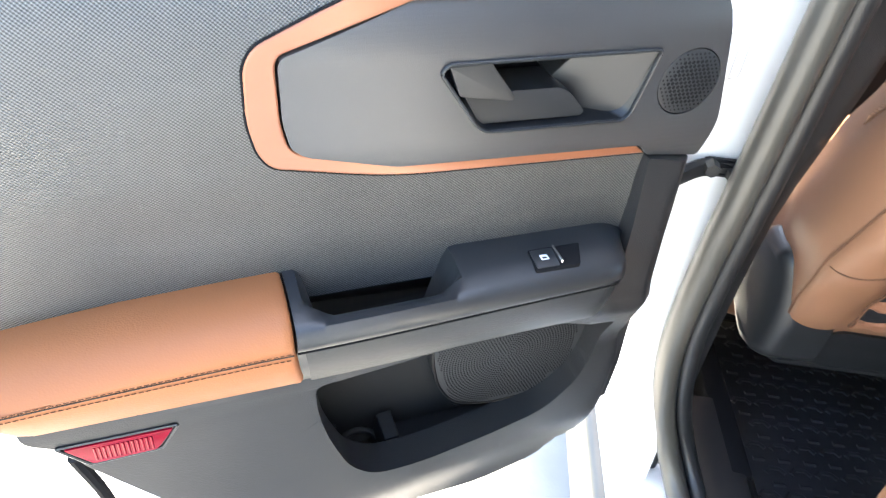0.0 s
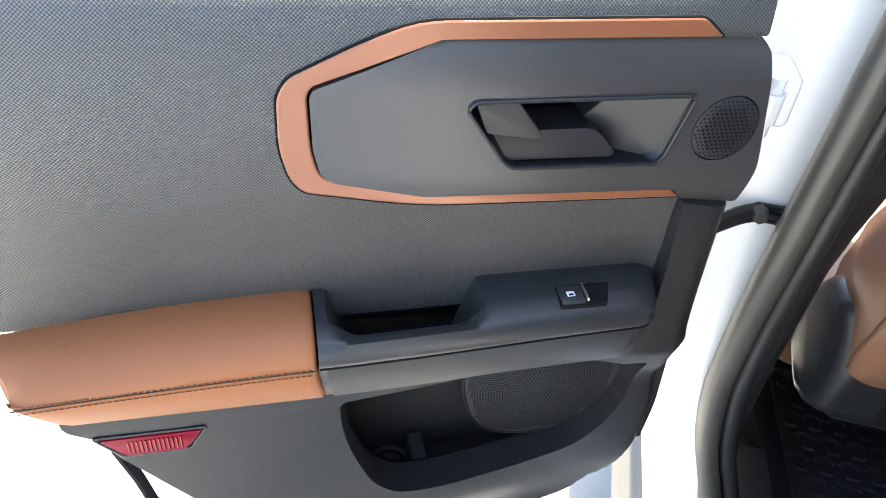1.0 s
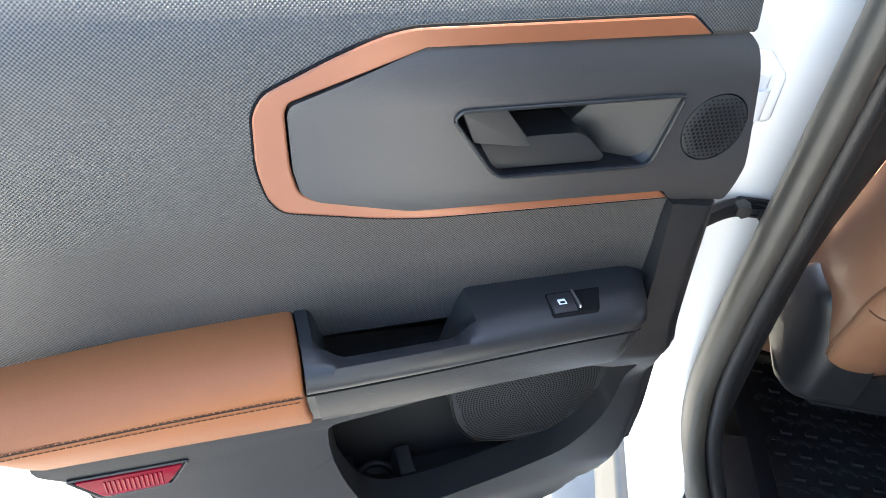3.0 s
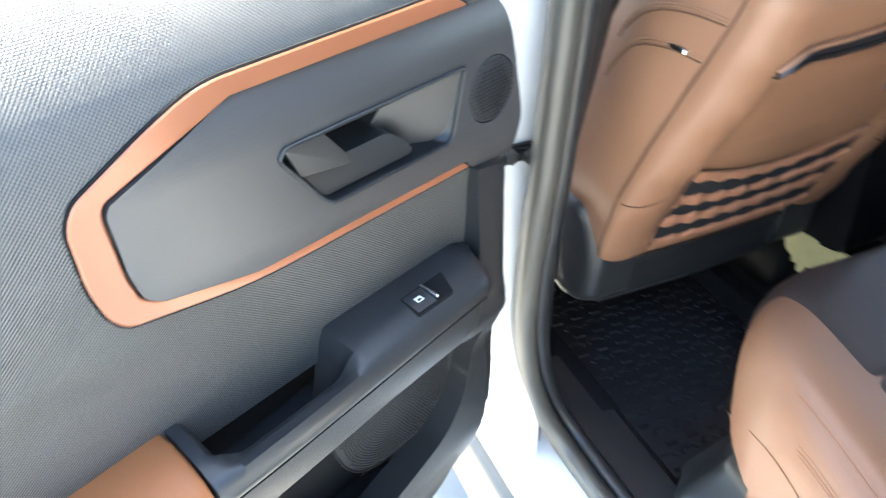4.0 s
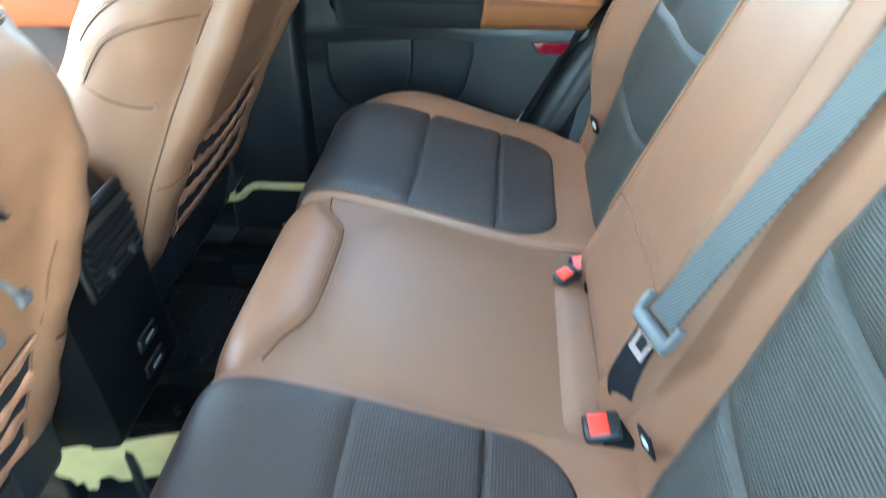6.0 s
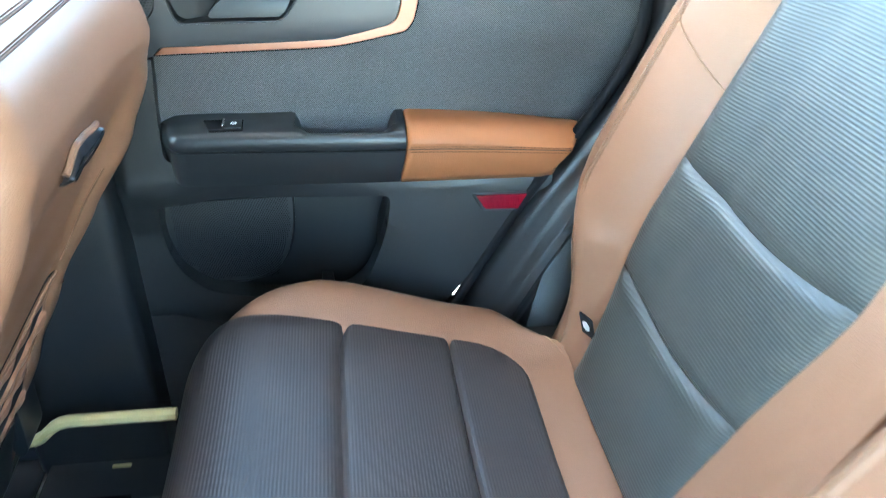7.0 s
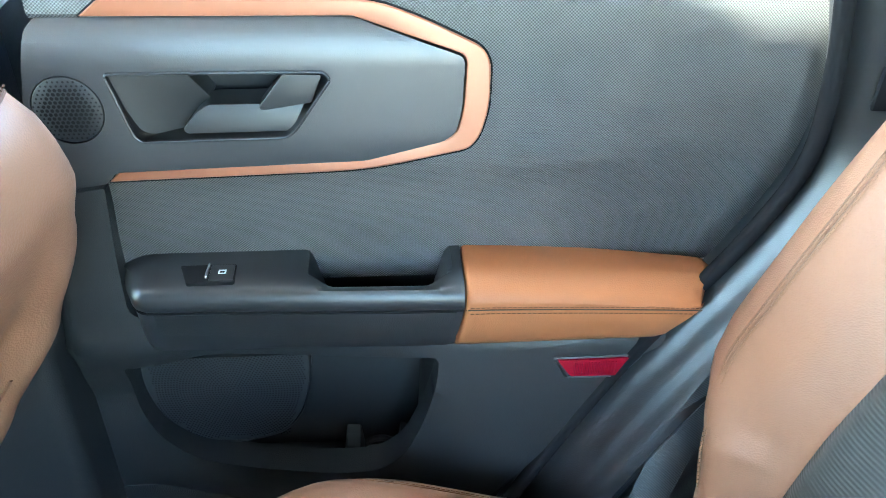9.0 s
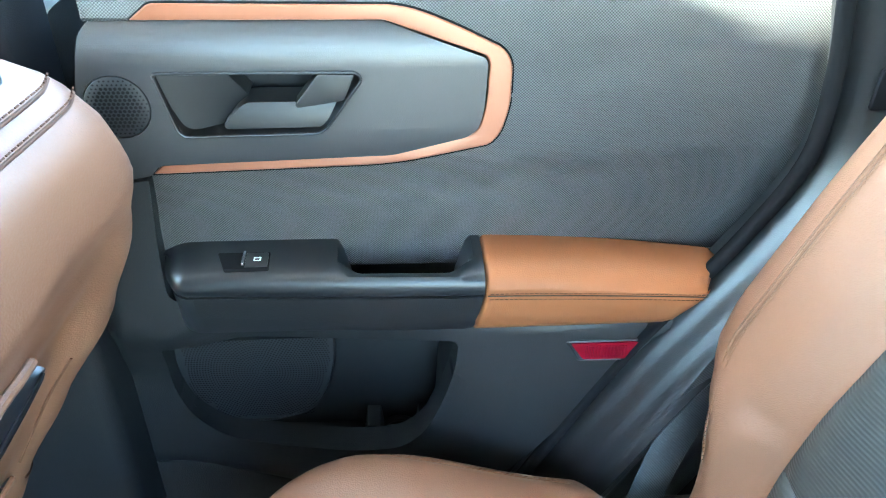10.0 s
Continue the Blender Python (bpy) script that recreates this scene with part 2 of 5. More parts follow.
def prism(outer, d0, d1, holes=(), bevel=0.002, seg=2, place=None):
    """A plate with the outline outer (and holes), from depth d0 to its bevelled face at d1. place maps (a, b, depth) into the thing."""
    place = place or (lambda a, b, d: (a, b, d))
    bm = bmesh.new()
    edges = []
    for loop in (outer, *holes):
        vs = [bm.verts.new((a, b, d0)) for a, b in loop]
        edges += [bm.edges.new((vs[i], vs[(i + 1) % len(vs)])) for i in range(len(vs))]
    bmesh.ops.triangle_fill(bm, use_beauty=True, use_dissolve=not holes, edges=edges)
    made = bmesh.ops.extrude_face_region(bm, geom=bm.faces[:])["geom"]
    top = [g for g in made if isinstance(g, bmesh.types.BMVert)]
    bmesh.ops.translate(bm, verts=top, vec=(0, 0, d1 - d0))
    bmesh.ops.recalc_face_normals(bm, faces=bm.faces)
    if bevel:
        rim = [e for e in bm.edges if len(e.link_faces) == 2 and all(abs(v.co.z - d1) < 1e-7 for v in e.verts)
               and abs(e.link_faces[0].normal.z) + abs(e.link_faces[1].normal.z) < 1.5]
        bmesh.ops.bevel(bm, geom=rim, offset=bevel, segments=seg, profile=0.5, affect="EDGES", clamp_overlap=True)
    for v in bm.verts:
        v.co = place(*v.co)
    return bm


def loft(rings, closed=True, caps=True, bm=None):
    """Skin over rings of equally many points."""
    bm = bm or bmesh.new()
    vs = [[bm.verts.new(p) for p in ring] for ring in rings]
    n = len(vs[0])
    for r0, r1 in zip(vs, vs[1:]):
        for i in range(n if closed else n - 1):
            j = (i + 1) % n
            bm.faces.new((r0[i], r0[j], r1[j], r1[i]))
    if caps and closed:
        bm.faces.new(list(reversed(vs[0])))
        bm.faces.new(vs[-1])
    return bm


def tube(path, radius, sides=8, bm=None, closed=False, flat=1.0, up=(0, 0, 1)):
    """A round or flattened bar along a path. flat: its height over its width."""
    pts = [Vector(p) for p in path]
    rings = []
    for i, p in enumerate(pts):
        if closed:
            d = pts[(i + 1) % len(pts)] - pts[i - 1]
        else:
            d = pts[min(i + 1, len(pts) - 1)] - pts[max(i - 1, 0)]
        d.normalize()
        u = Vector(up)
        side = d.cross(u)
        if side.length < 1e-4:
            side = d.cross(Vector((1, 0, 0)))
        side.normalize()
        u = side.cross(d).normalized()
        rings.append([p + side * math.cos(a) * radius + u * math.sin(a) * radius * flat for a in (2 * math.pi * k / sides for k in range(sides))])
    if closed:
        rings.append(rings[0])
    return loft(rings, caps=not closed, bm=bm)


def stitches(path, step=0.0075, length=0.0048, radius=0.0007):
    """A row of separate stitches along a path."""
    pts = [Vector(p) for p in path]
    total = sum((b - a).length for a, b in zip(pts, pts[1:]))
    fine = spline(pts, max(int(total / step), 2) * 2 + 1)
    bm = bmesh.new()
    for a, b in zip(fine[::2], fine[1::2]):
        d = (b - a).normalized() * length
        tube([a, a + d], radius, 4, bm=bm)
    return bm


def sheet(fn, nu, nv, thick=0.0):
    """A surface fn(s, t), s and t from 0 to 1; with thick (a vector or a number along the normal) closed behind."""
    grid = [[Vector(fn(i / nu, j / nv)) for j in range(nv + 1)] for i in range(nu + 1)]
    bm = bmesh.new()
    vs = [[bm.verts.new(p) for p in row] for row in grid]
    for i in range(nu):
        for j in range(nv):
            bm.faces.new((vs[i][j], vs[i + 1][j], vs[i + 1][j + 1], vs[i][j + 1]))
    if thick:
        off = Vector(thick)
        back = [[bm.verts.new(p + off) for p in row] for row in grid]
        for i in range(nu):
            for j in range(nv):
                bm.faces.new((back[i][j], back[i][j + 1], back[i + 1][j + 1], back[i + 1][j]))
        rim = [(i, 0) for i in range(nu)] + [(nu, j) for j in range(nv)] + [(i, nv) for i in range(nu, 0, -1)] + [(0, j) for j in range(nv, 0, -1)]
        for k, (i, j) in enumerate(rim):
            a, b = rim[(k + 1) % len(rim)]
            bm.faces.new((vs[i][j], back[i][j], back[a][b], vs[a][b]))
    return bm


def block(size, at=(0, 0, 0), bevel=0.004, seg=3, turn=None):
    bm = bmesh.new()
    bmesh.ops.create_cube(bm, size=1)
    bmesh.ops.scale(bm, vec=size, verts=bm.verts)
    if bevel:
        bmesh.ops.bevel(bm, geom=bm.edges[:], offset=bevel, segments=seg, profile=0.5, affect="EDGES", clamp_overlap=True)
    if turn is not None:
        bmesh.ops.transform(bm, matrix=turn.to_4x4(), verts=bm.verts)
    bmesh.ops.translate(bm, vec=at, verts=bm.verts)
    return bm


def smooth_step(a, b, x):
    t = min(max((x - a) / (b - a), 0), 1)
    return t * t * (3 - 2 * t)


def lerp_table(table, x):
    """Smooth reading of (x, value) rows."""
    if x <= table[0][0]:
        return table[0][1]
    for (x0, v0), (x1, v1) in zip(table, table[1:]):
        if x <= x1:
            t = (x - x0) / (x1 - x0)
            return v0 + (v1 - v0) * (t * t * (3 - 2 * t) * 0.5 + t * 0.5)
    return table[-1][1]


MID = 1.04  # the car's centre line, x

# ---- ground ----
ground_bm = bmesh.new()
bmesh.ops.create_grid(ground_bm, x_segments=2, y_segments=2, size=300)
tagged(part("ground", ground_bm, CONCRETE, smooth=0), "pale sunlit worn concrete ground beside the car", "ground", kind="structure")


litter = bmesh.new()
rng = random.Random(5)
for k in range(260):
    x, y, size, turn = rng.uniform(-2.6, -0.55), rng.uniform(-0.3, 2.4), rng.uniform(0.004, 0.013), rng.uniform(0, 6.28)
    leaf = []
    for q, r in ((0, 1.0), (1.2, 0.45), (2.6, 0.6), (3.4, 0.9), (4.9, 0.4)):
        leaf.append(litter.verts.new((x + size * r * math.cos(q + turn), y + size * r * math.sin(q + turn), 0.003 + rng.uniform(0, 0.003))))
    litter.faces.new(leaf)
tagged(part("leaf_litter", litter, LEAF, smooth=0), "scattered dry leaf bits on the concrete", "leaf litter", kind="stuff")


# ---- car body ----
body = thing("car_body", "white painted car body shell with black sill trim", "car body", kind="structure")


def mirror_x(x):
    return 2 * MID - x


# floor pan, then an unseen roof and front and rear closure that block light
part("floor_pan", block((1.30, 3.4, 0.04), (MID, 0.55, 0.375), 0.01), CARPET, body)


def roof_at(s, t):
    # lopsided and long on purpose: the edges decide where sun gets in
    x = 0.40 + (1.752 - 0.40) * s
    y = -1.35 + 2.85 * t
    return (x, y, 1.66 + 0.05 * (1 - (2 * s - 1) ** 4) - 0.05 * (2 * t - 1) ** 4)


part("roof", sheet(lambda s, t: Vector(roof_at(s, t)) + Vector((0, 0, 0.035)), 12, 12, (0, 0, 0.03)), PAINT, body)
part("roof_lining", sheet(roof_at, 12, 12, (0, 0, 0.02)), LINING, body)
part("bonnet_and_dashboard", block((1.5, 0.9, 0.62), (MID, 1.98, 0.75), 0.08), PLASTIC, body)
part("cargo_back_panel", block((1.34, 0.06, 0.75), (MID, -1.30, 0.75), 0.02), PLASTIC, body)
part("cargo_floor", block((1.30, 0.95, 0.04), (MID, -0.80, 0.70), 0.01), CARPET, body)

# the body's sides behind the rear doors and beside the front seats
for s, x_in in ((-1, 0.36), (1, mirror_x(0.36))):
    out = x_in + s * 0.14
    quarter = [(-1.33, 0.42), (-0.12, 0.42), (0.14, 0.50), (0.172, 0.68), (0.085, 0.90), (0.0, 1.05), (-0.05, 1.22), (-0.08, 1.45), (-0.09, 1.66), (-0.28, 1.66), (-0.30, 1.24), (-1.25, 1.24), (-1.33, 1.0)]
    place = (lambda a, b, d, x=x_in, k=s: (x + k * d, a, b))
    part("quarter_panel", prism(rounded(quarter, 0.04), 0.0, 0.14, bevel=0.03, seg=5, place=place), PAINT, body)
    front_side = [(0.735, 0.42), (1.95, 0.42), (1.95, 1.16), (0.735, 1.22)]
    part("front_door_shell", prism(front_side, 0.02, 0.078, bevel=0.02, place=place), PAINT, body)
    part("front_pillar", tube([(x_in, 1.95, 1.1), (x_in, 1.2, 1.66)], 0.045, 8), PLASTIC, body)
    rows = []
    for k in range(30):
        z = 0.40 + 1.26 * k / 29
        out_d = lerp_table([(0.40, 0.075), (0.58, 0.082), (0.84, 0.150), (0.95, 0.165), (1.66, 0.165)], z)
        front_y = lerp_table([(1.20, 0.80), (1.66, 0.77)], z)
        back_y0 = lerp_table([(1.20, 0.672), (1.66, 0.665)], z)
        deep = lerp_table([(0.45, 0.036), (0.60, 0.040), (0.68, 0.056), (0.72, 0.06)], z) if s < 0 else 0.06
        rows.append([(x_in + s * dd, y, z) for dd, y in ((deep, front_y), (deep, back_y0), (0.066, back_y0 - 0.004), (0.09 if out_d > 0.1 else out_d - 0.006, back_y0 - 0.004), (out_d - 0.004, back_y0), (out_d, back_y0 + 0.008), (out_d, front_y))])
    part("middle_pillar", loft(rows), PAINT, body, smooth=50)
    front = 0.688 if s < 0 else 0.648
    trim = [(front, 0.45), (0.84, 0.45), (0.84, 1.60), (front, 1.60)]
    if s > 0:
        part("pillar_trim", prism(rounded(trim, 0.02), -0.058, 0.03, bevel=0.02, seg=4, place=(lambda a, b, d, x=x_in: (x - d, a, b))), GREY_TRIM, body)
    else:
        rings = []
        for k in range(25):
            z = 0.45 + 1.15 * k / 24
            edge = lerp_table([(0.45, 0.348), (0.80, 0.346), (0.92, 0.349), (1.14, 0.384), (1.60, 0.40)], z)
            fore = lerp_table([(0.45, 0.322), (0.62, 0.318), (0.74, 0.302)], z)
            rings.append([(fore, 0.84, z), (fore, 0.688, z), (edge - 0.020, 0.688, z), (edge - 0.006, 0.694, z), (edge, 0.708, z), (edge, 0.84, z)])
        part("pillar_trim", loft(rings), PLASTIC, body, smooth=60)
    part("rocker", prism(rounded([(-0.2, 0.34), (1.9, 0.34), (1.9, 0.458), (-0.2, 0.458)], 0.02), -0.03 if s < 0 else -0.06, 0.082 if s < 0 else 0.17, bevel=0.02, seg=5, place=place), PAINT, body)
    part("rocker_cladding", prism(rounded([(-0.2, 0.24), (1.9, 0.24), (1.9, 0.40), (-0.2, 0.40)], 0.02), -0.02, 0.100, bevel=0.012, seg=4, place=place), RUBBER, body, "dark grey plastic sill cladding")

# unseen opaque panes added round the cargo space to stop light from behind
for x in (0.352, mirror_x(0.352)):
    part("quarter_light_stop", block((0.006, 1.02, 0.44), (x, -0.79, 1.45), 0.002, 1), LIGHT_STOP, body)
part("rear_light_stop", block((1.34, 0.006, 0.55), (MID, -1.345, 1.39), 0.002, 1), LIGHT_STOP, body)

# step plates and the sill
for s, x_in in ((-1, 0.36), (1, mirror_x(0.36))):
    def plate(a, b, s=s, x_in=x_in):
        y = 0.82 - 0.62 * a
        x = x_in - s * (0.02 + 0.115 * b)
        z = 0.481 + 0.004 * math.sin(b * math.pi) - 0.03 * smooth_step(0.75, 1.0, b) + 0.10 * smooth_step(0.70, 1.0, a) ** 2
        return (x, y, z)
    part("step_plate", sheet(plate, 28, 12, (0, 0, -0.05)), GREY_TRIM, body)

# rubber door seal round the open doorway
seal_path = [(0.275, 0.612, 1.62), (0.268, 0.612, 1.25), (0.263, 0.620, 1.02), (0.263, 0.628, 0.94), (0.267, 0.642, 0.85), (0.276, 0.657, 0.75), (0.303, 0.676, 0.63), (0.332, 0.676, 0.545), (0.355, 0.635, 0.490), (0.362, 0.55, 0.478), (0.362, 0.40, 0.482), (0.36, 0.29, 0.54),
             (0.350, 0.215, 0.67), (0.335, 0.150, 0.79), (0.318, 0.085, 0.905), (0.303, 0.025, 1.02), (0.295, -0.03, 1.18), (0.295, -0.06, 1.40), (0.31, -0.07, 1.60)]
part("door_seal", tube(spline(seal_path, 140), 0.016, 18, flat=1.0), RUBBER, body)
part("inner_door_seal", tube(spline([(x + 0.028, y + (0.012 if y > 0.6 else -0.012), z - (0.012 if y < 0.3 else 0)) for x, y, z in seal_path], 140), 0.013, 16), PLASTIC, body)

# black trim between the open doorway's rear seal and the seat
rear_run = spline([(0.36, 0.30, 0.53), (0.350, 0.215, 0.67), (0.335, 0.150, 0.79), (0.318, 0.085, 0.905), (0.303, 0.025, 1.02), (0.295, -0.03, 1.18), (0.295, -0.06, 1.40), (0.31, -0.07, 1.60)], 50)
rear_section = [(0.010, 0.004), (0.022, 0.012), (0.040, 0.010), (0.058, -0.004), (0.070, -0.03), (0.075, -0.09), (0.075, -0.20)]
part("quarter_trim", loft([[p + Vector((dx, dy, 0)) for dx, dy in rear_section] for p in rear_run], closed=False), PILLAR, body, "dark plastic trim inside the rear door seal")

# the far side's slanting pillar trim beside the seat
FAR_LINE = spline([(0, 0.335, 0.45), (0, 0.262, 0.62), (0, 0.205, 0.74), (0, 0.130, 0.885), (0, 0.048, 1.012), (0, 0.012, 1.075), (0, -0.004, 1.13), (0, 0.002, 1.20), (0, 0.014, 1.26), (0, 0.02, 1.42), (0, 0.02, 1.60)], 61)


def pillar_c(s, t):
    i = min(int(t * 60), 59)
    p = FAR_LINE[i].lerp(FAR_LINE[i + 1], t * 60 - i)
    d = (FAR_LINE[i + 1] - FAR_LINE[i]).normalized()
    back = Vector((0, -d.z, d.y)) if d.z > 0 else Vector((0, -1, 0))
    back = (back + Vector((0, -0.8, 0))).normalized()
    depth = lerp_table([(0, 1.712), (0.08, 1.694), (0.18, 1.674), (0.25, 1.659), (0.30, 1.656), (0.36, 1.663), (0.46, 1.678), (0.62, 1.686), (0.8, 1.692), (1.0, 1.70)], s)
    lean = 0.06 * max(p.z - 1.25, 0)
    return (depth - lean, p.y + back.y * 0.19 * s, p.z + back.z * 0.19 * s)


part("rear_pillar_trim", sheet(pillar_c, 60, 60, (0.02, 0, 0)), PILLAR, body, "black grained pillar trim")


far_line = [(1.701 - 0.06 * max(p.z - 1.25, 0), p.y + 0.008, p.z) for p in FAR_LINE[::4]]
part("far_door_seal", tube(spline(far_line, 90), 0.0075, 16, up=(1, 0, 0)), BLACK, body)

# dark lining behind the seat's corner on the far side
part("side_lining", block((0.008, 0.50, 0.50), (1.714, -0.14, 0.62), 0.002, 1), CARPET, body)
part("side_lining", block((0.008, 0.40, 0.42), (1.714, -0.21, 1.06), 0.002, 1), CARPET, body)

part("side_lining", block((0.16, 0.95, 0.012), (1.665, 1.31, 0.466), 0.003, 1), CARPET, body)
# dark filler added below and ahead of the far door's panel to hide bright gaps
part("side_lining", block((0.010, 0.66, 0.30), (1.752, 0.46, 0.56), 0.003, 1), CARPET, body)
part("side_lining", block((0.060, 0.30, 0.10), (1.728, 0.80, 0.55), 0.010, 2), PLASTIC, body)

# ---- rear doors ----
def door(side):
    """A rear door: side 1 swings open on the near side, -1 stands closed on the far side. u runs back from the hinge, h up, w into the car."""
    s = side
    if side > 0:
        a = radians(23.2)
        m = Matrix(((-math.cos(a), math.sin(a), 0, 0.25), (-math.sin(a), -math.cos(a), 0, 0.577), (0, 0, 1, 0), (0, 0, 0, 1)))
        label = "open rear car door with dark panel, copper trim and brown armrest"
    else:
        m = Matrix(((0, -1, 0, 1.72), (1, 0, 0, 0.70), (0, 0, 1, 0), (0, 0, 0, 1)))
        label = "closed rear car door with dark panel, copper trim and brown armrest"
    d = thing("rear_door", label, "car door", m, "rear doors of the car")

    def at(u, h, w):
        return (s * u, w, h)

    def path(points, w=None):
        return [at(*p) if len(p) == 3 else at(p[0], p[1], w) for p in points]

    # white outer shell and its inner frame
    shell = [(0.06, 0.74), (0.10, 0.60), (0.30, 0.56), (0.54, 0.56), (0.578, 0.64), (0.590, 0.74), (0.598, 0.82), (0.645, 0.91), (0.70, 1.0), (0.725, 1.13), (0.725, 1.27), (0.04, 1.27), (0.04, 1.1)]
    if side < 0:
        shell = [(0.0, 0.44), (0.42, 0.44), (0.465, 0.60), (0.525, 0.74), (0.605, 0.88), (0.69, 1.0), (0.725, 1.13), (0.725, 1.27), (0.0, 1.27), (0.0, 1.1)]
    part("outer_shell", prism(rounded(shell, 0.03), -0.10, -0.155, bevel=0.012, place=at), PAINT, d, "white painted outer shell")
    low_h, fore = (0.66, 0.065) if side > 0 else (0.46, 0.012)
    lining = [(fore, low_h + 0.03), (fore + 0.025, low_h), (0.38, low_h), (0.425, 0.70), (0.50, 0.82), (0.565, 0.92), (0.645, 0.99), (0.70, 1.08), (0.712, 1.16), (0.705, 1.25), (0.10, 1.25), (fore + 0.02, 1.2), (fore + 0.003, 1.10)]
    part("panel_backing", prism(rounded(lining, 0.015), -0.099, -0.090, bevel=0.003, place=at), PLASTIC, d)
    ring = [(0.07, 0.72), (0.11, 0.665), (0.36, 0.685), (0.42, 0.72), (0.465, 0.78), (0.515, 0.85), (0.565, 0.915), (0.65, 0.99), (0.71, 1.09), (0.72, 1.25)]
    part("door_seal", tube(path(ring, -0.085), 0.009, 8), RUBBER, d)
    part("outer_seal", tube(path([(0.600, 0.79, -0.06), (0.588, 0.74, -0.06), (0.580, 0.69, -0.06), (0.570, 0.62, -0.06)]), 0.006, 8), BLACK, d)
    if side > 0:
        edge_line = spline([(0.078, 0, 1.078), (0.0755, 0, 1.02), (0.0735, 0, 0.96), (0.0685, 0, 0.91), (0.0575, 0, 0.86), (0.0485, 0, 0.80), (0.0505, 0, 0.735)], 40)
        rows = []
        for p in edge_line:
            w0 = -0.030 + 0.014 * smooth_step(0.80, 0.93, p.z)
            rows.append(path([(p.x + 0.012, p.z, w0), (p.x + 0.001, p.z, w0 - 0.002), (p.x - 0.0005, p.z, w0 - 0.008), (p.x + 0.004, p.z, -0.086), (p.x + 0.014, p.z, -0.088)]))
        part("edge_seal", loft(rows), PLASTIC, d, "black plastic edge at the hinge side")
    # window frame and glass
    frame_line = [(0.06, 1.26), (0.09, 1.45), (0.12, 1.60), (0.35, 1.635), (0.66, 1.63), (0.71, 1.55), (0.715, 1.26)]
    part("window_frame", tube(path([(u, h, -0.055 - 0.10 * (h - 1.26)) for u, h in frame_line]), 0.022, 8), RUBBER, d)
    if side > 0:
        glass = part("window_pane", sheet(lambda a, b: at(0.08 + 0.62 * a, 1.25 + 0.37 * b, -0.055 - 0.037 * b), 6, 6), GLASS, d)
        glass.visible_shadow = False
    part("window_sill", tube(path([(0.08, 1.284), (0.40, 1.286), (0.70, 1.280)], -0.050), 0.010, 8), RUBBER, d)

    # woven upper panel, rolling out towards the glass
    def front_line(h):
        return lerp_table([(0.98, 0.112), (1.005, 0.118), (1.09, 0.126), (1.10, 0.127), (1.225, 0.10), (1.31, 0.085)], h)

    def rear_line(h):
        return lerp_table([(0.98, 0.665), (1.012, 0.69), (1.07, 0.715), (1.13, 0.722), (1.204, 0.72), (1.31, 0.71)], h)

    # the opening of the fabric behind the trim: its middle line, and the depth of a place inside it
    opening = [(0.0, 1.229), (0.345, 1.2285), (0.370, 1.2195), (0.4145, 1.1992), (0.4185, 1.190), (0.4185, 1.154), (0.4135, 1.131), (0.405, 1.1222), (0.332, 1.1048), (0.0, 1.0935)]

    def inside(u, h):
        deep = 1.0
        for (u0, h0), (u1, h1) in zip(opening, opening[1:]):
            deep = min(deep, ((u - u0) * (h1 - h0) - (h - h0) * (u1 - u0)) / math.hypot(u1 - u0, h1 - h0))
        return min(deep, 1.2225 - h) if u < 0.151 else deep

    def fabric_w(h, a=0.0):
        x = max(h - 1.197, 0)
        w = 0.002 - 3.0 * x ** 2 - 26 * x ** 3 - 0.016 * smooth_step(1.115, 1.0, h) - 0.015 * smooth_step(0.5, 1.0, a) ** 2
        return w + 0.004 * math.exp(-((h - 1.17) / 0.04) ** 2) - 0.003 * math.exp(-((h - 1.08) / 0.03) ** 2)

    def fabric(a, b):
        h = 0.985 + 0.300 * b
        u = front_line(h) + (rear_line(h) - front_line(h)) * a
        return at(u, h, fabric_w(h, a) - 0.05 * smooth_step(0.0, 0.004, inside(u, h)))

    part("fabric_panel", sheet(fabric, 130, 100, (0, -0.03, 0)), FABRIC, d, "dark grey woven fabric panel")

    # copper trim and the grey panel that it frames
    outer = [(0.1345, 1.2235), (0.150, 1.2355), (0.341, 1.2348), (0.377, 1.2225), (0.421, 1.2025), (0.428, 1.191), (0.4285, 1.155), (0.4228, 1.1305), (0.4145, 1.1185), (0.332, 1.100), (0.128, 1.0930)]
    inner = [(0.138, 1.1022), (0.331, 1.1095), (0.394, 1.1262), (0.4035, 1.134), (0.408, 1.153), (0.4093, 1.191), (0.4065, 1.1965), (0.341, 1.2185), (0.326, 1.2235)]
    part("copper_trim", prism(rounded(outer, [0, 0.004, 0.03, 0.02, 0.008, 0.008, 0.02, 0.01, 0.01, 0.03, 0], 4) + rounded(inner, [0, 0.03, 0.008, 0.008, 0.02, 0.008, 0.008, 0.03, 0], 4), -0.022, 0.0, bevel=0.0015, place=(lambda u, h, w: at(u, h, fabric_w(h) + 0.002 + w))), TRIM_COPPER, d, "copper-brown satin trim strip", smooth=15)
    rim = rounded(outer, [0, 0.004, 0.03, 0.02, 0.008, 0.008, 0.02, 0.01, 0.01, 0.03, 0], 4)
    part("trim_gap", tube([at(u, h, fabric_w(h) + 0.0002) for u, h in rim], 0.0013, 6), BLACK, d)
    bezel = [(0.146, 1.1848), (0.303, 1.1848), (0.3075, 1.179), (0.2785, 1.1385), (0.271, 1.1332), (0.163, 1.1312), (0.158, 1.1365)]
    bezel_r = [0.004, 0.004, 0.003, 0.005, 0.005, 0.005, 0.004]
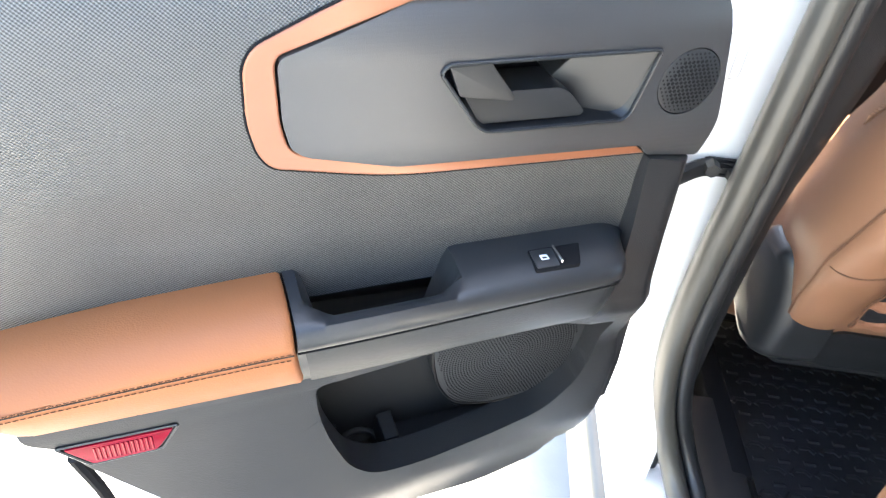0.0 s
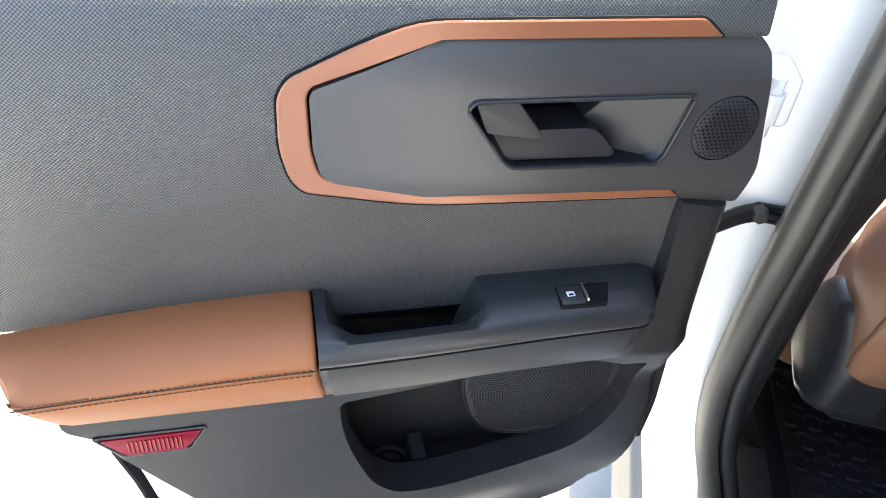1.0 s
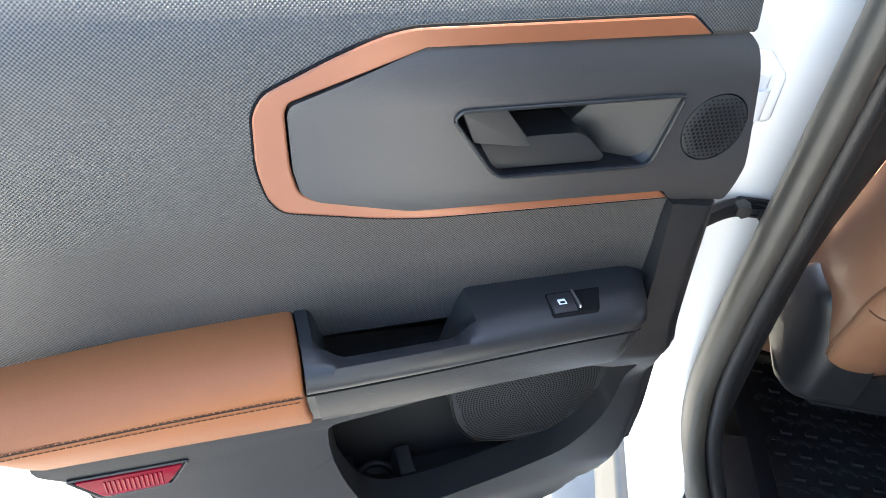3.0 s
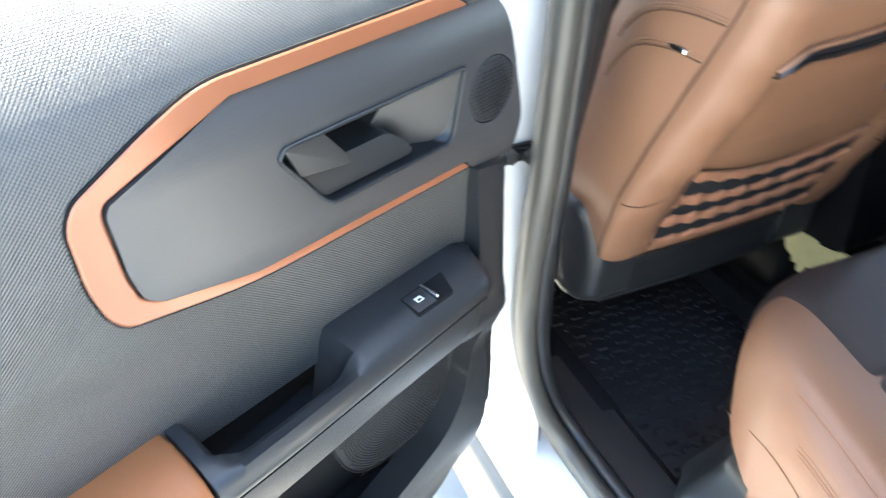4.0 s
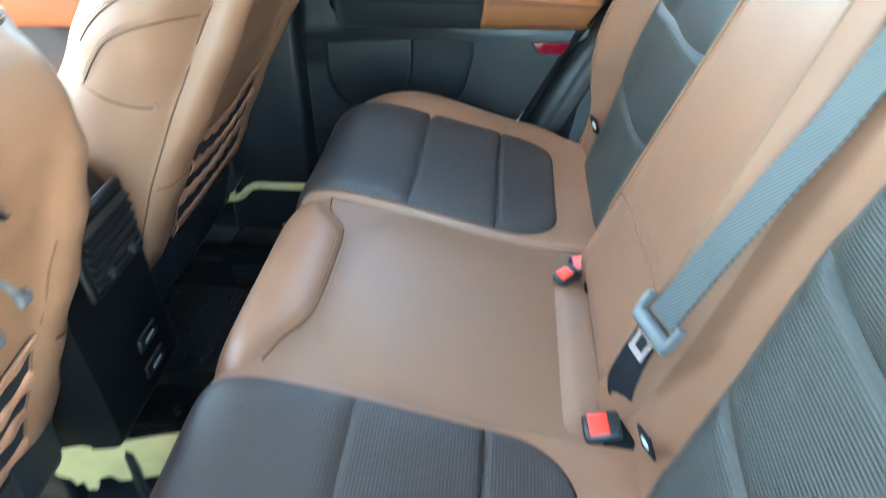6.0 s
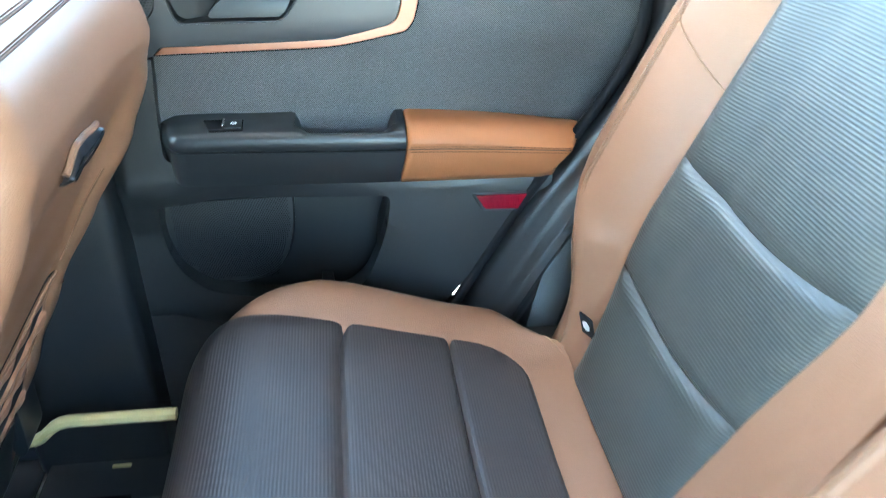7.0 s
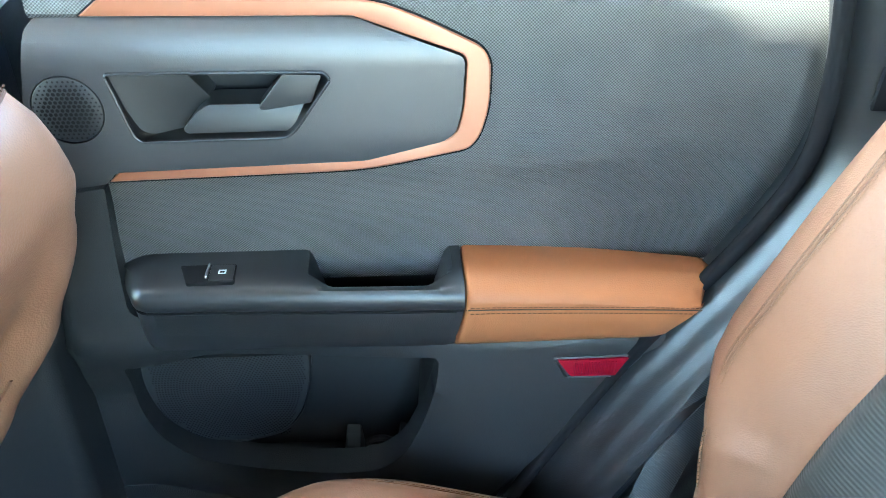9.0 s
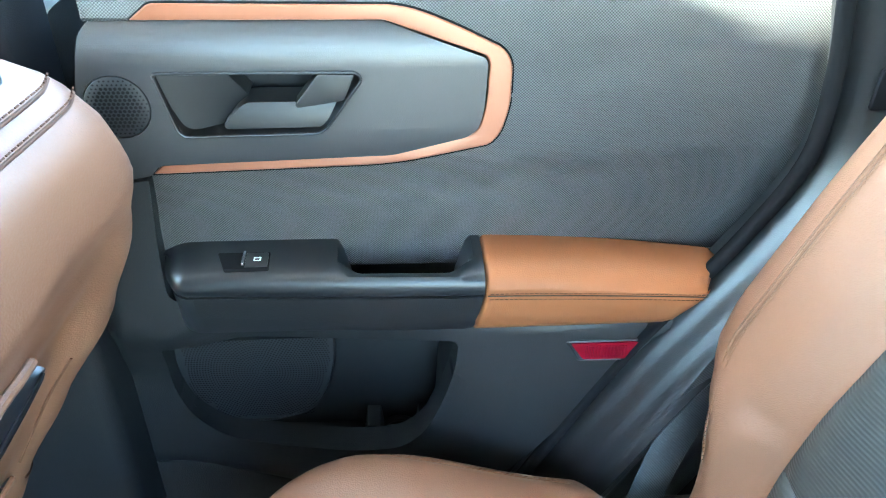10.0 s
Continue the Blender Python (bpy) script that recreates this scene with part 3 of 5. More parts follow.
    # hinge-side outline of the grey panel
    grey = [(0.0735, 1.083), (0.126, 1.0915), (0.1365, 1.1032), (0.331, 1.1106), (0.393, 1.1272), (0.4025, 1.1345), (0.4068, 1.153), (0.408, 1.1905), (0.4055, 1.1955), (0.341, 1.2172), (0.326, 1.2222), (0.104, 1.2228), (0.096, 1.214), (0.0745, 1.12)]
    tweeter_centre, tweeter_r = (0.1145, 1.157), 0.0265
    disc = [(tweeter_centre[0] + tweeter_r * 0.98 * math.cos(2 * math.pi * k / 40), tweeter_centre[1] + tweeter_r * math.sin(2 * math.pi * k / 40)) for k in range(40)]
    hole = rounded(bezel, bezel_r)
    def crowned(u, h, w):
        return at(u, h, w - ((0.011 if h > 1.163 else 0.0045) * (max(abs(h - 1.163) - 0.0255, 0) / 0.0345) ** 2 if w > 0 else 0))

    grey_bm = prism(rounded(grey, 0.004, 3), -0.014, 0.0085, holes=(hole, disc), bevel=0.003, seg=3)
    for h in [1.1895 + 0.0028 * k for k in range(12)] + [1.096 + 0.005 * k for k in range(9)]:
        bmesh.ops.bisect_plane(grey_bm, geom=grey_bm.verts[:] + grey_bm.edges[:] + grey_bm.faces[:], plane_co=(0, h, 0), plane_no=(0, 1, 0))
    for k in range(1, 18):
        bmesh.ops.bisect_plane(grey_bm, geom=grey_bm.verts[:] + grey_bm.edges[:] + grey_bm.faces[:], plane_co=(0.0735 + 0.0185 * k, 0, 0), plane_no=(1, 0, 0))
    bmesh.ops.remove_doubles(grey_bm, verts=grey_bm.verts[:], dist=0.0004)
    for v in grey_bm.verts:
        v.co = crowned(*v.co)
    grey_panel = part("handle_panel", grey_bm, PLASTIC_GREY, d, "dark grey moulded panel round the handle", smooth=16)

    # even shading of the crowned face
    me, normals = grey_panel.data, []
    for poly in me.polygons:
        for index in poly.vertices:
            rise = me.vertices[index].co.z - 1.163
            slope = 2 * (0.011 if rise > 0 else 0.0045) * max(abs(rise) - 0.0255, 0) / 0.0345 ** 2
            n = Vector((0, 1, slope if rise > 0 else -slope)).normalized()
            normals.append(n if poly.normal.dot(n) > 0.80 else poly.normal.copy())
    me.normals_split_custom_set(normals)

    # tweeter grille; flat black facets stand for the shade in its holes
    grille = part("tweeter_grille", prism([(tweeter_centre[0] + (p[0] - tweeter_centre[0]) * 0.965, tweeter_centre[1] + (p[1] - tweeter_centre[1]) * 0.965) for p in disc], -0.012, 0.0085, bevel=0.001, place=at), GRILLE, d, "round perforated black speaker grille")
    dots = bmesh.new()
    pitch = 0.0036
    for i in range(-9, 10):
        for j in range(-9, 10):
            x, y = (i + 0.5 * (j % 2)) * pitch, j * pitch * 0.866
            r = math.hypot(x, y)
            if r < tweeter_r * 0.9:
                size = 0.00145 if r < tweeter_r * 0.70 else 0.0009
                dots_v = [dots.verts.new(at(tweeter_centre[0] + x + size * math.cos(k * math.pi / 3), tweeter_centre[1] + y + size * math.sin(k * math.pi / 3), 0.0088)) for k in range(6)]
                dots.faces.new(dots_v)
    tagged(part("grille_holes", dots, BLACK, grille, smooth=0), kind="stuff")

    # recessed inner handle
    def inset(points, k):
        cx = sum(p[0] for p in points) / len(points)
        cy = sum(p[1] for p in points) / len(points)
        return [(cx + (p[0] - cx) * (1 - k * 0.6), cy + (p[1] - cy) * (1 - k * 1.8)) for p in points]

    handle = part("handle_bezel", prism(hole, -0.010, 0.0098, holes=(rounded(inset(bezel, 0.018), bezel_r),), bevel=0.0012, place=at), PLASTIC_SMOOTH, d, "slim black bezel of the inner handle")
    part("bezel_rim", tube([Vector(at(u, h, 0.0098)) for u, h in hole + hole[:1]], 0.0013, 8), PLASTIC_SMOOTH, handle)
    cup_front = rounded(inset(bezel, 0.02), bezel_r)
    cup_back = [(0.5 * (p[0] - 0.24) + 0.24 if p[0] > 0.2 else p[0] + 0.035, 1.160 + (p[1] - 1.160) * 0.75) for p in cup_front]
    cup = bmesh.new()
    rows = [[at(p[0], p[1], 0.007) for p in cup_front], [at(p[0] * 0.4 + q[0] * 0.6, p[1] * 0.4 + q[1] * 0.6, -0.018) for p, q in zip(cup_front, cup_back)], [at(q[0], q[1], -0.044) for q in cup_back]]
    loft(rows, caps=False, bm=cup)
    cup.faces.ensure_lookup_table()
    back_ring = [v for v in cup.verts if abs(v.co.y + 0.044) < 1e-6]
    cup.faces.new(back_ring)
    part("handle_cup", cup, CUP_BLACK, handle, "black recessed cup", smooth=25)
    ramp_plate = [(0.1475, 1.1838), (0.194, 1.1838), (0.213, 1.1565), (0.205, 1.147), (0.192, 1.1325), (0.164, 1.1325), (0.1595, 1.1365)]
    part("cup_ramp", prism(rounded(ramp_plate, 0.002), -0.02, 0.0080, bevel=0.001, place=(lambda u, h, w: at(u, h, w - max(u - 0.150, 0) * 0.42))), HANDLE_GREY, handle, "grey sloped side of the handle cup", smooth=20)
    lever = part("handle_lever", prism(rounded([(0.3015, 1.1820), (0.2730, 1.1832), (0.2530, 1.1580), (0.2555, 1.1555), (0.2925, 1.1605)], 0.0018), -0.012, 0.0075, bevel=0.0016, seg=3, place=(lambda u, h, w: at(u, h, w + 0.002 * smooth_step(0.30, 0.255, u)))), HANDLE_GREY, handle, "grey pull lever of the inner handle", smooth=25)
    part("lever_grip", prism(rounded([(0.2930, 1.1600), (0.2547, 1.1568), (0.2135, 1.1565), (0.2055, 1.1520), (0.1935, 1.1385), (0.1960, 1.1350), (0.274, 1.1360), (0.281, 1.1410)], [0.001, 0.002, 0.004, 0.004, 0.002, 0.002, 0.004, 0.004]), -0.03, 0.003, bevel=0.004, seg=4, place=(lambda u, h, w: at(u, h, w - max(h - 1.148, 0) * 0.5))), HANDLE_GREY, lever, "lower grip of the lever")

    # lower panel: one moulding with the hinge-side strip, set back towards the hinge, with the map pocket cut into it
    HINGE_EDGE = [(0.60, 0.110), (0.637, 0.087), (0.68, 0.062), (0.735, 0.050), (0.80, 0.048), (0.86, 0.057), (0.91, 0.068), (0.96, 0.073), (1.02, 0.075), (1.09, 0.078)]

    reach_fore = 0.0 if side > 0 else 0.016
    HINGE_EDGE = [(h, u - reach_fore) for h, u in HINGE_EDGE]

    def low_w(u, h):
        inward = -0.027 + 0.050 * smooth_step(0.05, 0.53, u)
        fore = smooth_step(0.20, 0.11, u)
        w = inward + (0.005 - inward) * smooth_step(0.895 - 0.06 * fore, 0.990 - 0.06 * fore, h)
        return w - 0.010 * smooth_step(0.015, 0.0, u - lerp_table(HINGE_EDGE, h)) ** 1.5 - 0.025 * smooth_step(0.72, 0.61, h) + 0.003 * math.exp(-((h - 0.925) / 0.012) ** 2)

    def low_at(u, h, w):
        return at(u, h, w + low_w(u, h))

    low = [(0.0785, 1.0815), (0.1248, 1.0900), (0.1195, 1.020), (0.118, 0.962), (0.30, 0.948), (0.607, 0.940), (0.605, 0.922), (0.578, 0.905), (0.570, 0.884), (0.545, 0.848), (0.520, 0.812), (0.470, 0.738), (0.42, 0.682), (0.36, 0.645), (0.19, 0.604), (0.12, 0.614), (0.087, 0.637), (0.062, 0.680), (0.050, 0.735), (0.048, 0.80), (0.057, 0.86), (0.068, 0.91), (0.074, 0.99)]
    low_r = [0.003, 0.002, 0.01, 0.012, 0.02, 0.002, 0.01, 0.006, 0.006, 0.02, 0.02, 0.03, 0.03, 0.04, 0.03, 0.02, 0.02, 0.02, 0.02, 0.02, 0.02, 0.02, 0.02]
    pocket = [(0.096, 0.894), (0.393, 0.908), (0.391, 0.871), (0.380, 0.826), (0.361, 0.776), (0.335, 0.748), (0.285, 0.737), (0.20, 0.738), (0.138, 0.748), (0.104, 0.782), (0.090, 0.830)]
    pocket_loop = rounded(pocket, [0.006, 0.010, 0.02, 0.03, 0.03, 0.02, 0.03, 0.03, 0.02, 0.02, 0.03], 5)
    low = [(u - reach_fore if u < 0.08 or (u < 0.13 and h < 0.7) else u, h) for u, h in low]
    low_bm = prism(rounded(low, low_r, 3), -0.035, 0.0, holes=(pocket_loop,), bevel=0.007, seg=4)
    for h in [0.62 + 0.0145 * k for k in range(32)]:
        bmesh.ops.bisect_plane(low_bm, geom=low_bm.verts[:] + low_bm.edges[:] + low_bm.faces[:], plane_co=(0, h, 0), plane_no=(0, 1, 0))
    for u in [0.036, 0.044, 0.052, 0.058, 0.064, 0.070, 0.076, 0.082, 0.089, 0.096, 0.104] + [0.125 + 0.022 * k for k in range(22)]:
        bmesh.ops.bisect_plane(low_bm, geom=low_bm.verts[:] + low_bm.edges[:] + low_bm.faces[:], plane_co=(u, 0, 0), plane_no=(1, 0, 0))
    bmesh.ops.remove_doubles(low_bm, verts=low_bm.verts[:], dist=0.0004)
    for v in low_bm.verts:
        v.co = low_at(*v.co)
    part("lower_panel", low_bm, PLASTIC, d, "black grained lower door panel with a map pocket", smooth=40)
    cx, cy = 0.235, 0.82
    well = bmesh.new()
    rows = [[low_at(p[0], p[1], -0.012) for p in pocket_loop]]
    for w, k, sink in ((-0.045, 1.015, 0.040), (-0.085, 1.02, 0.062)):
        rows.append([at(cx + (p[0] - cx) * k, cy + (p[1] - cy) * k - (sink if p[1] < cy else 0), w) for p in pocket_loop])
    loft(rows, caps=False, bm=well)
    well.verts.ensure_lookup_table()
    well.faces.new([well.verts[i] for i in range(2 * len(pocket_loop), 3 * len(pocket_loop))])
    part("map_pocket", well, POCKET, d, "deep black map pocket", smooth=30)
    speaker = rounded([(0.090, 0.890), (0.265, 0.896), (0.263, 0.83), (0.252, 0.785), (0.232, 0.756), (0.19, 0.742), (0.122, 0.746), (0.096, 0.768), (0.088, 0.81)], [0.004, 0.004, 0.03, 0.02, 0.02, 0.02, 0.02, 0.015, 0.02])
    cover = part("speaker_cover", prism(speaker, -0.080, -0.052, bevel=0.004, seg=3, place=at), GRILLE, d, "perforated black door speaker grille")
    part("cover_edge", tube([at(u, h, -0.0525) for u, h in speaker + speaker[:1]], 0.0016, 6), CUP_BLACK, cover)
    # black facets on the solid cover stand for its shaded holes
    holes_bm = bmesh.new()
    for r_i in range(1, 34):
        r = r_i * 0.0030
        ring_count = int(2 * math.pi * r / 0.0032)
        for k in range(ring_count):
            a = 2 * math.pi * k / ring_count
            u, h = 0.180 + r * math.cos(a), 0.818 + r * math.sin(a)
            if 0.100 < u < 0.257 - max(0.83 - h, 0) * 0.30 and 0.750 < h < 0.890 and (u > 0.125 or h > 0.772):
                size = 0.00125
                holes_bm.faces.new([holes_bm.verts.new(at(u + size * math.cos(q * math.pi / 2), h + size * math.sin(q * math.pi / 2), -0.0517)) for q in range(4)])
    tagged(part("speaker_holes", holes_bm, BLACK, cover, smooth=0), kind="stuff")

    # cup holder and ledge in the pocket floor
    def low_in(u, h, w):
        return at(u, h - 0.086, w - 0.052)

    for u0, u1 in ((0.365, 0.357), (0.312, 0.296)):
        part("pocket_divider", prism(rounded([(u0, 0.822), (u1, 0.824), (u1 - 0.006, 0.775), (u0 + 0.006, 0.775)], 0.002), -0.022, 0.012, bevel=0.002, place=low_in), POCKET, d)
    part("pocket_ledge", prism(rounded([(0.292, 0.788), (0.165, 0.792), (0.130, 0.812), (0.112, 0.812), (0.118, 0.762), (0.292, 0.760)], 0.006), -0.030, 0.010, bevel=0.008, seg=4, place=low_in), POCKET, d, "rounded ledge on the pocket floor")
    ring_pts = [low_in(0.333 + 0.021 * math.cos(q * math.pi / 10), 0.795, -0.006 + 0.020 * math.sin(q * math.pi / 10)) for q in range(20)]
    part("cup_ring", tube(ring_pts, 0.004, 8, closed=True), POCKET, d, "round cup holder")

    # red reflector in its frame
    red = [(0.504, 0.9090), (0.580, 0.9095), (0.563, 0.8885), (0.518, 0.8895)]
    frame_line_red = rounded([(0.500, 0.9105), (0.585, 0.9110), (0.566, 0.8865), (0.514, 0.8875)], 0.002, 3)
    lens = part("reflector", prism(rounded(red, 0.002), -0.006, 0.0030, bevel=0.0012, place=low_at), RED_LENS, d, "red plastic reflector")
    part("reflector_frame", tube([low_at(u, h, 0.0008) for u, h in frame_line_red + frame_line_red[:1]], 0.0014, 6), PLASTIC, lens)
    bars = bmesh.new()
    for k in range(13):
        u = 0.5205 + k * 0.0033
        tube([low_at(u, 0.8925, 0.0028), low_at(u, 0.9060, 0.0028)], 0.0011, 5, bm=bars)
    tagged(part("reflector_ribs", bars, RED_LENS, lens), kind="stuff")

    # armrest: black front part with a grab cup, brown padded rear part
    def taper(u):
        """How far the armrest's face stands back towards the hinge."""
        return 0.010 * smooth_step(0.42, 0.12, u)

    def section(u):
        """Cross-section of the armrest, (w, h), at u."""
        cup = smooth_step(0.277, 0.301, u) * (1 - smooth_step(0.378, 0.402, u))
        nose = smooth_step(0.152, 0.112, u) ** 2

        def crown(w):
            return 1.0165 - 4.6 * max(w, 0) ** 2

        def sunk(w):
            return crown(w) + (0.945 - crown(w)) * cup

        pts = [(-0.016, 0.930), (-0.016, sunk(0)), (0.004, sunk(0.004)), (0.0165, sunk(0.0165)), (0.0215 + 0.003 * cup, crown(0.0215) - 0.045 * cup), (0.0245 + 0.002 * cup, crown(0.0245) - 0.0125 * cup), (0.030, crown(0.030) - 0.0085 * cup), (0.0365, crown(0.0365) - 0.003 * cup), (0.0425, crown(0.0425)), (0.0466, 1.0035), (0.0480, 0.9975), (0.0468, 0.9915), (0.0445, 0.9885), (0.0435, 0.9870), (0.0425, 0.985), (0.0385, 0.966), (0.0320, 0.946), (0.0240, 0.934), (0.008, 0.930)]
        return [(w - taper(u) * smooth_step(0.0, 0.045, w) - 0.046 * nose * smooth_step(-0.02, 0.045, w), h - 0.011 * nose if h > 0.99 else h + 0.003 * nose) for w, h in pts]

    us = [0.110, 0.112, 0.115, 0.119, 0.124, 0.130, 0.137, 0.145, 0.155, 0.18, 0.21, 0.24, 0.265, 0.274, 0.279, 0.283, 0.287, 0.290, 0.293, 0.296, 0.300, 0.304, 0.34, 0.376, 0.380, 0.384, 0.388, 0.391, 0.394, 0.398, 0.402, 0.406, 0.4105]
    arm = part("armrest", loft([path([(u - (0.006 * (0.985 - h) / 0.05 if (h < 0.985 and u > 0.405) else 0), h, w) for w, h in section(u)]) for u in us]), PLASTIC_SMOOTH, d, "black armrest with a grab cup", smooth=40)
    lower_face = sheet(lambda a, b: at(0.150 + 0.2545 * a - 0.006 * a * b, 0.9842 - 0.0480 * b, 0.0431 - 0.0065 * b - 0.0085 * b * b - taper(0.15 + 0.2545 * a)), 12, 6, (0, -0.002, 0))
    part("armrest_face", lower_face, PLASTIC, arm, "grained lower face of the armrest")
    part("armrest_joint", tube(path([(u, 0.9870 - 0.004 * smooth_step(0.152, 0.112, u) ** 2, 0.0440 - taper(u) - 0.046 * smooth_step(0.152, 0.112, u) ** 2) for u in (0.113, 0.116, 0.119, 0.122, 0.126, 0.13, 0.135, 0.14, 0.145, 0.15, 0.20, 0.28, 0.36, 0.410)]), 0.0012, 6), BLACK, arm)

    def pad(u):
        k = (u - 0.412) / 0.238
        drop = 0.022 * k ** 1.5
        return [(-0.016, 0.932), (-0.016, 1.0165 - drop * 1.1), (0.004, 1.0185 - drop), (0.018, 1.0175 - drop), (0.030, 1.0150 - drop), (0.038, 1.0110 - drop), (0.0440, 1.0050 - drop * 0.9), (0.0475, 0.9985 - drop * 0.8), (0.0480, 0.9940 - drop * 0.5), (0.0462, 0.9885 - drop * 0.4), (0.0468, 0.9835 - drop * 0.3), (0.0440, 0.967), (0.0370, 0.947), (0.0250, 0.934), (0.008, 0.931)]

    def pad_u(u, h, w):
        k = (u - 0.412) / 0.238
        return u - 0.008 * (1 - k) * smooth_step(0.985, 0.935, h) - 0.028 * k * smooth_step(-0.01, 0.045, w) - 0.026 * k * smooth_step(0.985, 0.935, h)

    pad_us = [0.412, 0.413, 0.4155, 0.422, 0.44, 0.47, 0.50, 0.53, 0.56, 0.59, 0.615, 0.635, 0.648, 0.650]
    rings = []
    for u in pad_us:
        shrink = 0.004 if u in (0.412, 0.650) else (0.0015 if u in (0.413, 0.648) else 0)
        rings.append(path([(pad_u(u, h, w), h + (shrink if h < 0.985 else -shrink), w - (shrink if w > 0 else 0)) for w, h in pad(u)]))
    cushion = part("armrest_pad", loft(rings), LEATHER, d, "brown padded leather armrest", smooth=50)
    for off, w in ((0.0035, 0.0482), (-0.0035, 0.0472)):
        line = [at(pad_u(u, 0.990, 0.047), 0.9885 + off - 0.009 * ((u - 0.412) / 0.238) ** 1.5, w) for u in (0.416, 0.45, 0.50, 0.55, 0.60, 0.645)]
        part("stitching", stitches(line, 0.0044, 0.0032, 0.0005), THREAD_DARK, cushion)
    line = [at(pad_u(u, 0.990, 0.047), 0.9885 - 0.009 * ((u - 0.412) / 0.238) ** 1.5, 0.0466) for u in (0.4135, 0.45, 0.50, 0.55, 0.60, 0.648)]
    part("pad_seam", tube(spline(line, 30), 0.0006, 6), SEAM, cushion)
    # window switch
    switch = part("window_switch", prism(rounded([(0.172, 0.008), (0.219, 0.008), (0.219, 0.029), (0.180, 0.029)], 0.002), 1.004, 1.0172, bevel=0.0006, place=(lambda u, w, h: at(u, h - 4.6 * w * w + 0.0004, w))), BLACK, d, "black window switch")
    part("switch_button", prism(rounded([(0.198, 0.0095), (0.2178, 0.0095), (0.2178, 0.0275), (0.198, 0.0275)], 0.001), 1.008, 1.0176, bevel=0.0006, place=(lambda u, w, h: at(u, h - 4.6 * w * w + 0.0008, w))), PLASTIC_SMOOTH, switch)
    part("switch_edge", block((0.0026, 0.0200, 0.0040), at(0.1965, 1.0172, 0.0178), 0.0012, 2), CHROME, switch, "bright metal switch lip")
    part("switch_slope", prism(rounded([(0.174, 0.010), (0.194, 0.0095), (0.194, 0.0275), (0.181, 0.0275)], 0.002), 1.004, 1.0168, bevel=0.0006, place=(lambda u, w, h: at(u, h - 4.6 * w * w - 0.0055 * smooth_step(0.174, 0.195, u), w))), SWITCH_GLOSS, switch, "black hollowed finger rest")
    mark = part("switch_mark", block((0.0065, 0.0055, 0.0006), at(0.2085, 1.0170, 0.0185), 0.0001, 1), WHITE_MARK, switch, "white printed mark", smooth=0)
    part("mark_window", block((0.004, 0.0022, 0.0006), at(0.2085, 1.0172, 0.0195), 0.0001, 1), BLACK, mark, smooth=0)
    return d


door(1)
door(-1)


# ---- rear bench ----
def at_mid(s, dx):
    """x of a place dx out from the car's centre line on side s."""
    return MID + s * dx


CUSHION = spline([(0, 0.035, 0.742), (0, 0.10, 0.755), (0, 0.165, 0.763), (0, 0.24, 0.779), (0, 0.375, 0.816), (0, 0.46, 0.836), (0, 0.500, 0.838), (0, 0.528, 0.826), (0, 0.546, 0.785), (0, 0.548, 0.735), (0, 0.535, 0.695), (0, 0.515, 0.672)], 121)


def cushion_profile(t):
    i = min(int(t * 120), 119)
    return CUSHION[i].lerp(CUSHION[i + 1], t * 120 - i)


def t_of(y):
    """Where the cushion's top has this y."""
    for i, p in enumerate(CUSHION):
        if p.y >= y:
            return i / 120
    return 1.0


FRONT_T = max(range(121), key=lambda i: CUSHION[i].y) / 120
# outer edge: distance from the centre line, drop
OUTER = spline([(0.495, 0, 0.0), (0.53, 0, 0.006), (0.565, 0, 0.009), (0.592, 0, 0.003), (0.606, 0, -0.010), (0.621, 0, -0.031), (0.630, 0, -0.065), (0.631, 0, -0.105), (0.629, 0, -0.140), (0.618, 0, -0.163), (0.595, 0, -0.170)], 31)
for dent in (11, 15):  # the leather is drawn in at the two seams of its edge
    OUTER[dent] += Vector((-0.0012, 0, -0.0014))
LOW_EDGE = [(0.05, 0.648), (0.24, 0.646), (0.31, 0.650), (0.35, 0.658)]


def cushion_at(s, dx, t, drop=0.0, out=0.0):
    """A place on the cushion; the front corner is rounded and the rear corner drawn in."""
    p = cushion_profile(t)
    round_y = max(p.y, 0.549 if t > FRONT_T else 0)
    y, z = p.y, p.z - 0.006 * math.cos(min(dx / 0.5, 1) * math.pi * 3) * 0.5 + drop
    edge = max((0.632 if drop <= -0.065 else dx) - 0.44, 0) / 0.192
    front = smooth_step(0.17, 0.56, round_y)
    y += (round_y - y) * min(edge, 1) ** 2
    y -= front * 0.165 * (1 - max(1 - min(edge, 1) ** 2.2, 0) ** 0.8)
    z -= front * 0.02 * edge ** 2
    back = smooth_step(0.19, 0.10, y)
    dx -= back * 0.075 * smooth_step(0.50, 0.62, dx)
    if t > FRONT_T:
        z = max(z, 0.664 + 0.044 * min(edge, 1) ** 2 + min(drop, 0))
    if drop < 0:
        top, f = z - drop, min(-drop / 0.170, 1)
        low = min(lerp_table(LOW_EDGE, y), top - 0.001)
        z = top + (low - top) * f
    return Vector((at_mid(s, dx + out), y, z))


def cushion_body(s, inner):
    """Brown base of a bench half, from dx = inner to its outer side."""
    across = [(inner, -0.05), (inner + 0.002, -0.012), (inner + 0.008, -0.002), (inner + 0.018, 0.0)]
    n = 16
    across += [(inner + 0.018 + (0.485 - inner - 0.018) * k / n, 0.0) for k in range(1, n + 1)]
    across += [(p.x, p.z) for p in OUTER]
    rows = []
    for j in range(91):
        t = j / 90
        rows.append([cushion_at(s, dx, t, drop) for dx, drop in across])
    bm = loft(rows, closed=False, caps=False)
    return bm


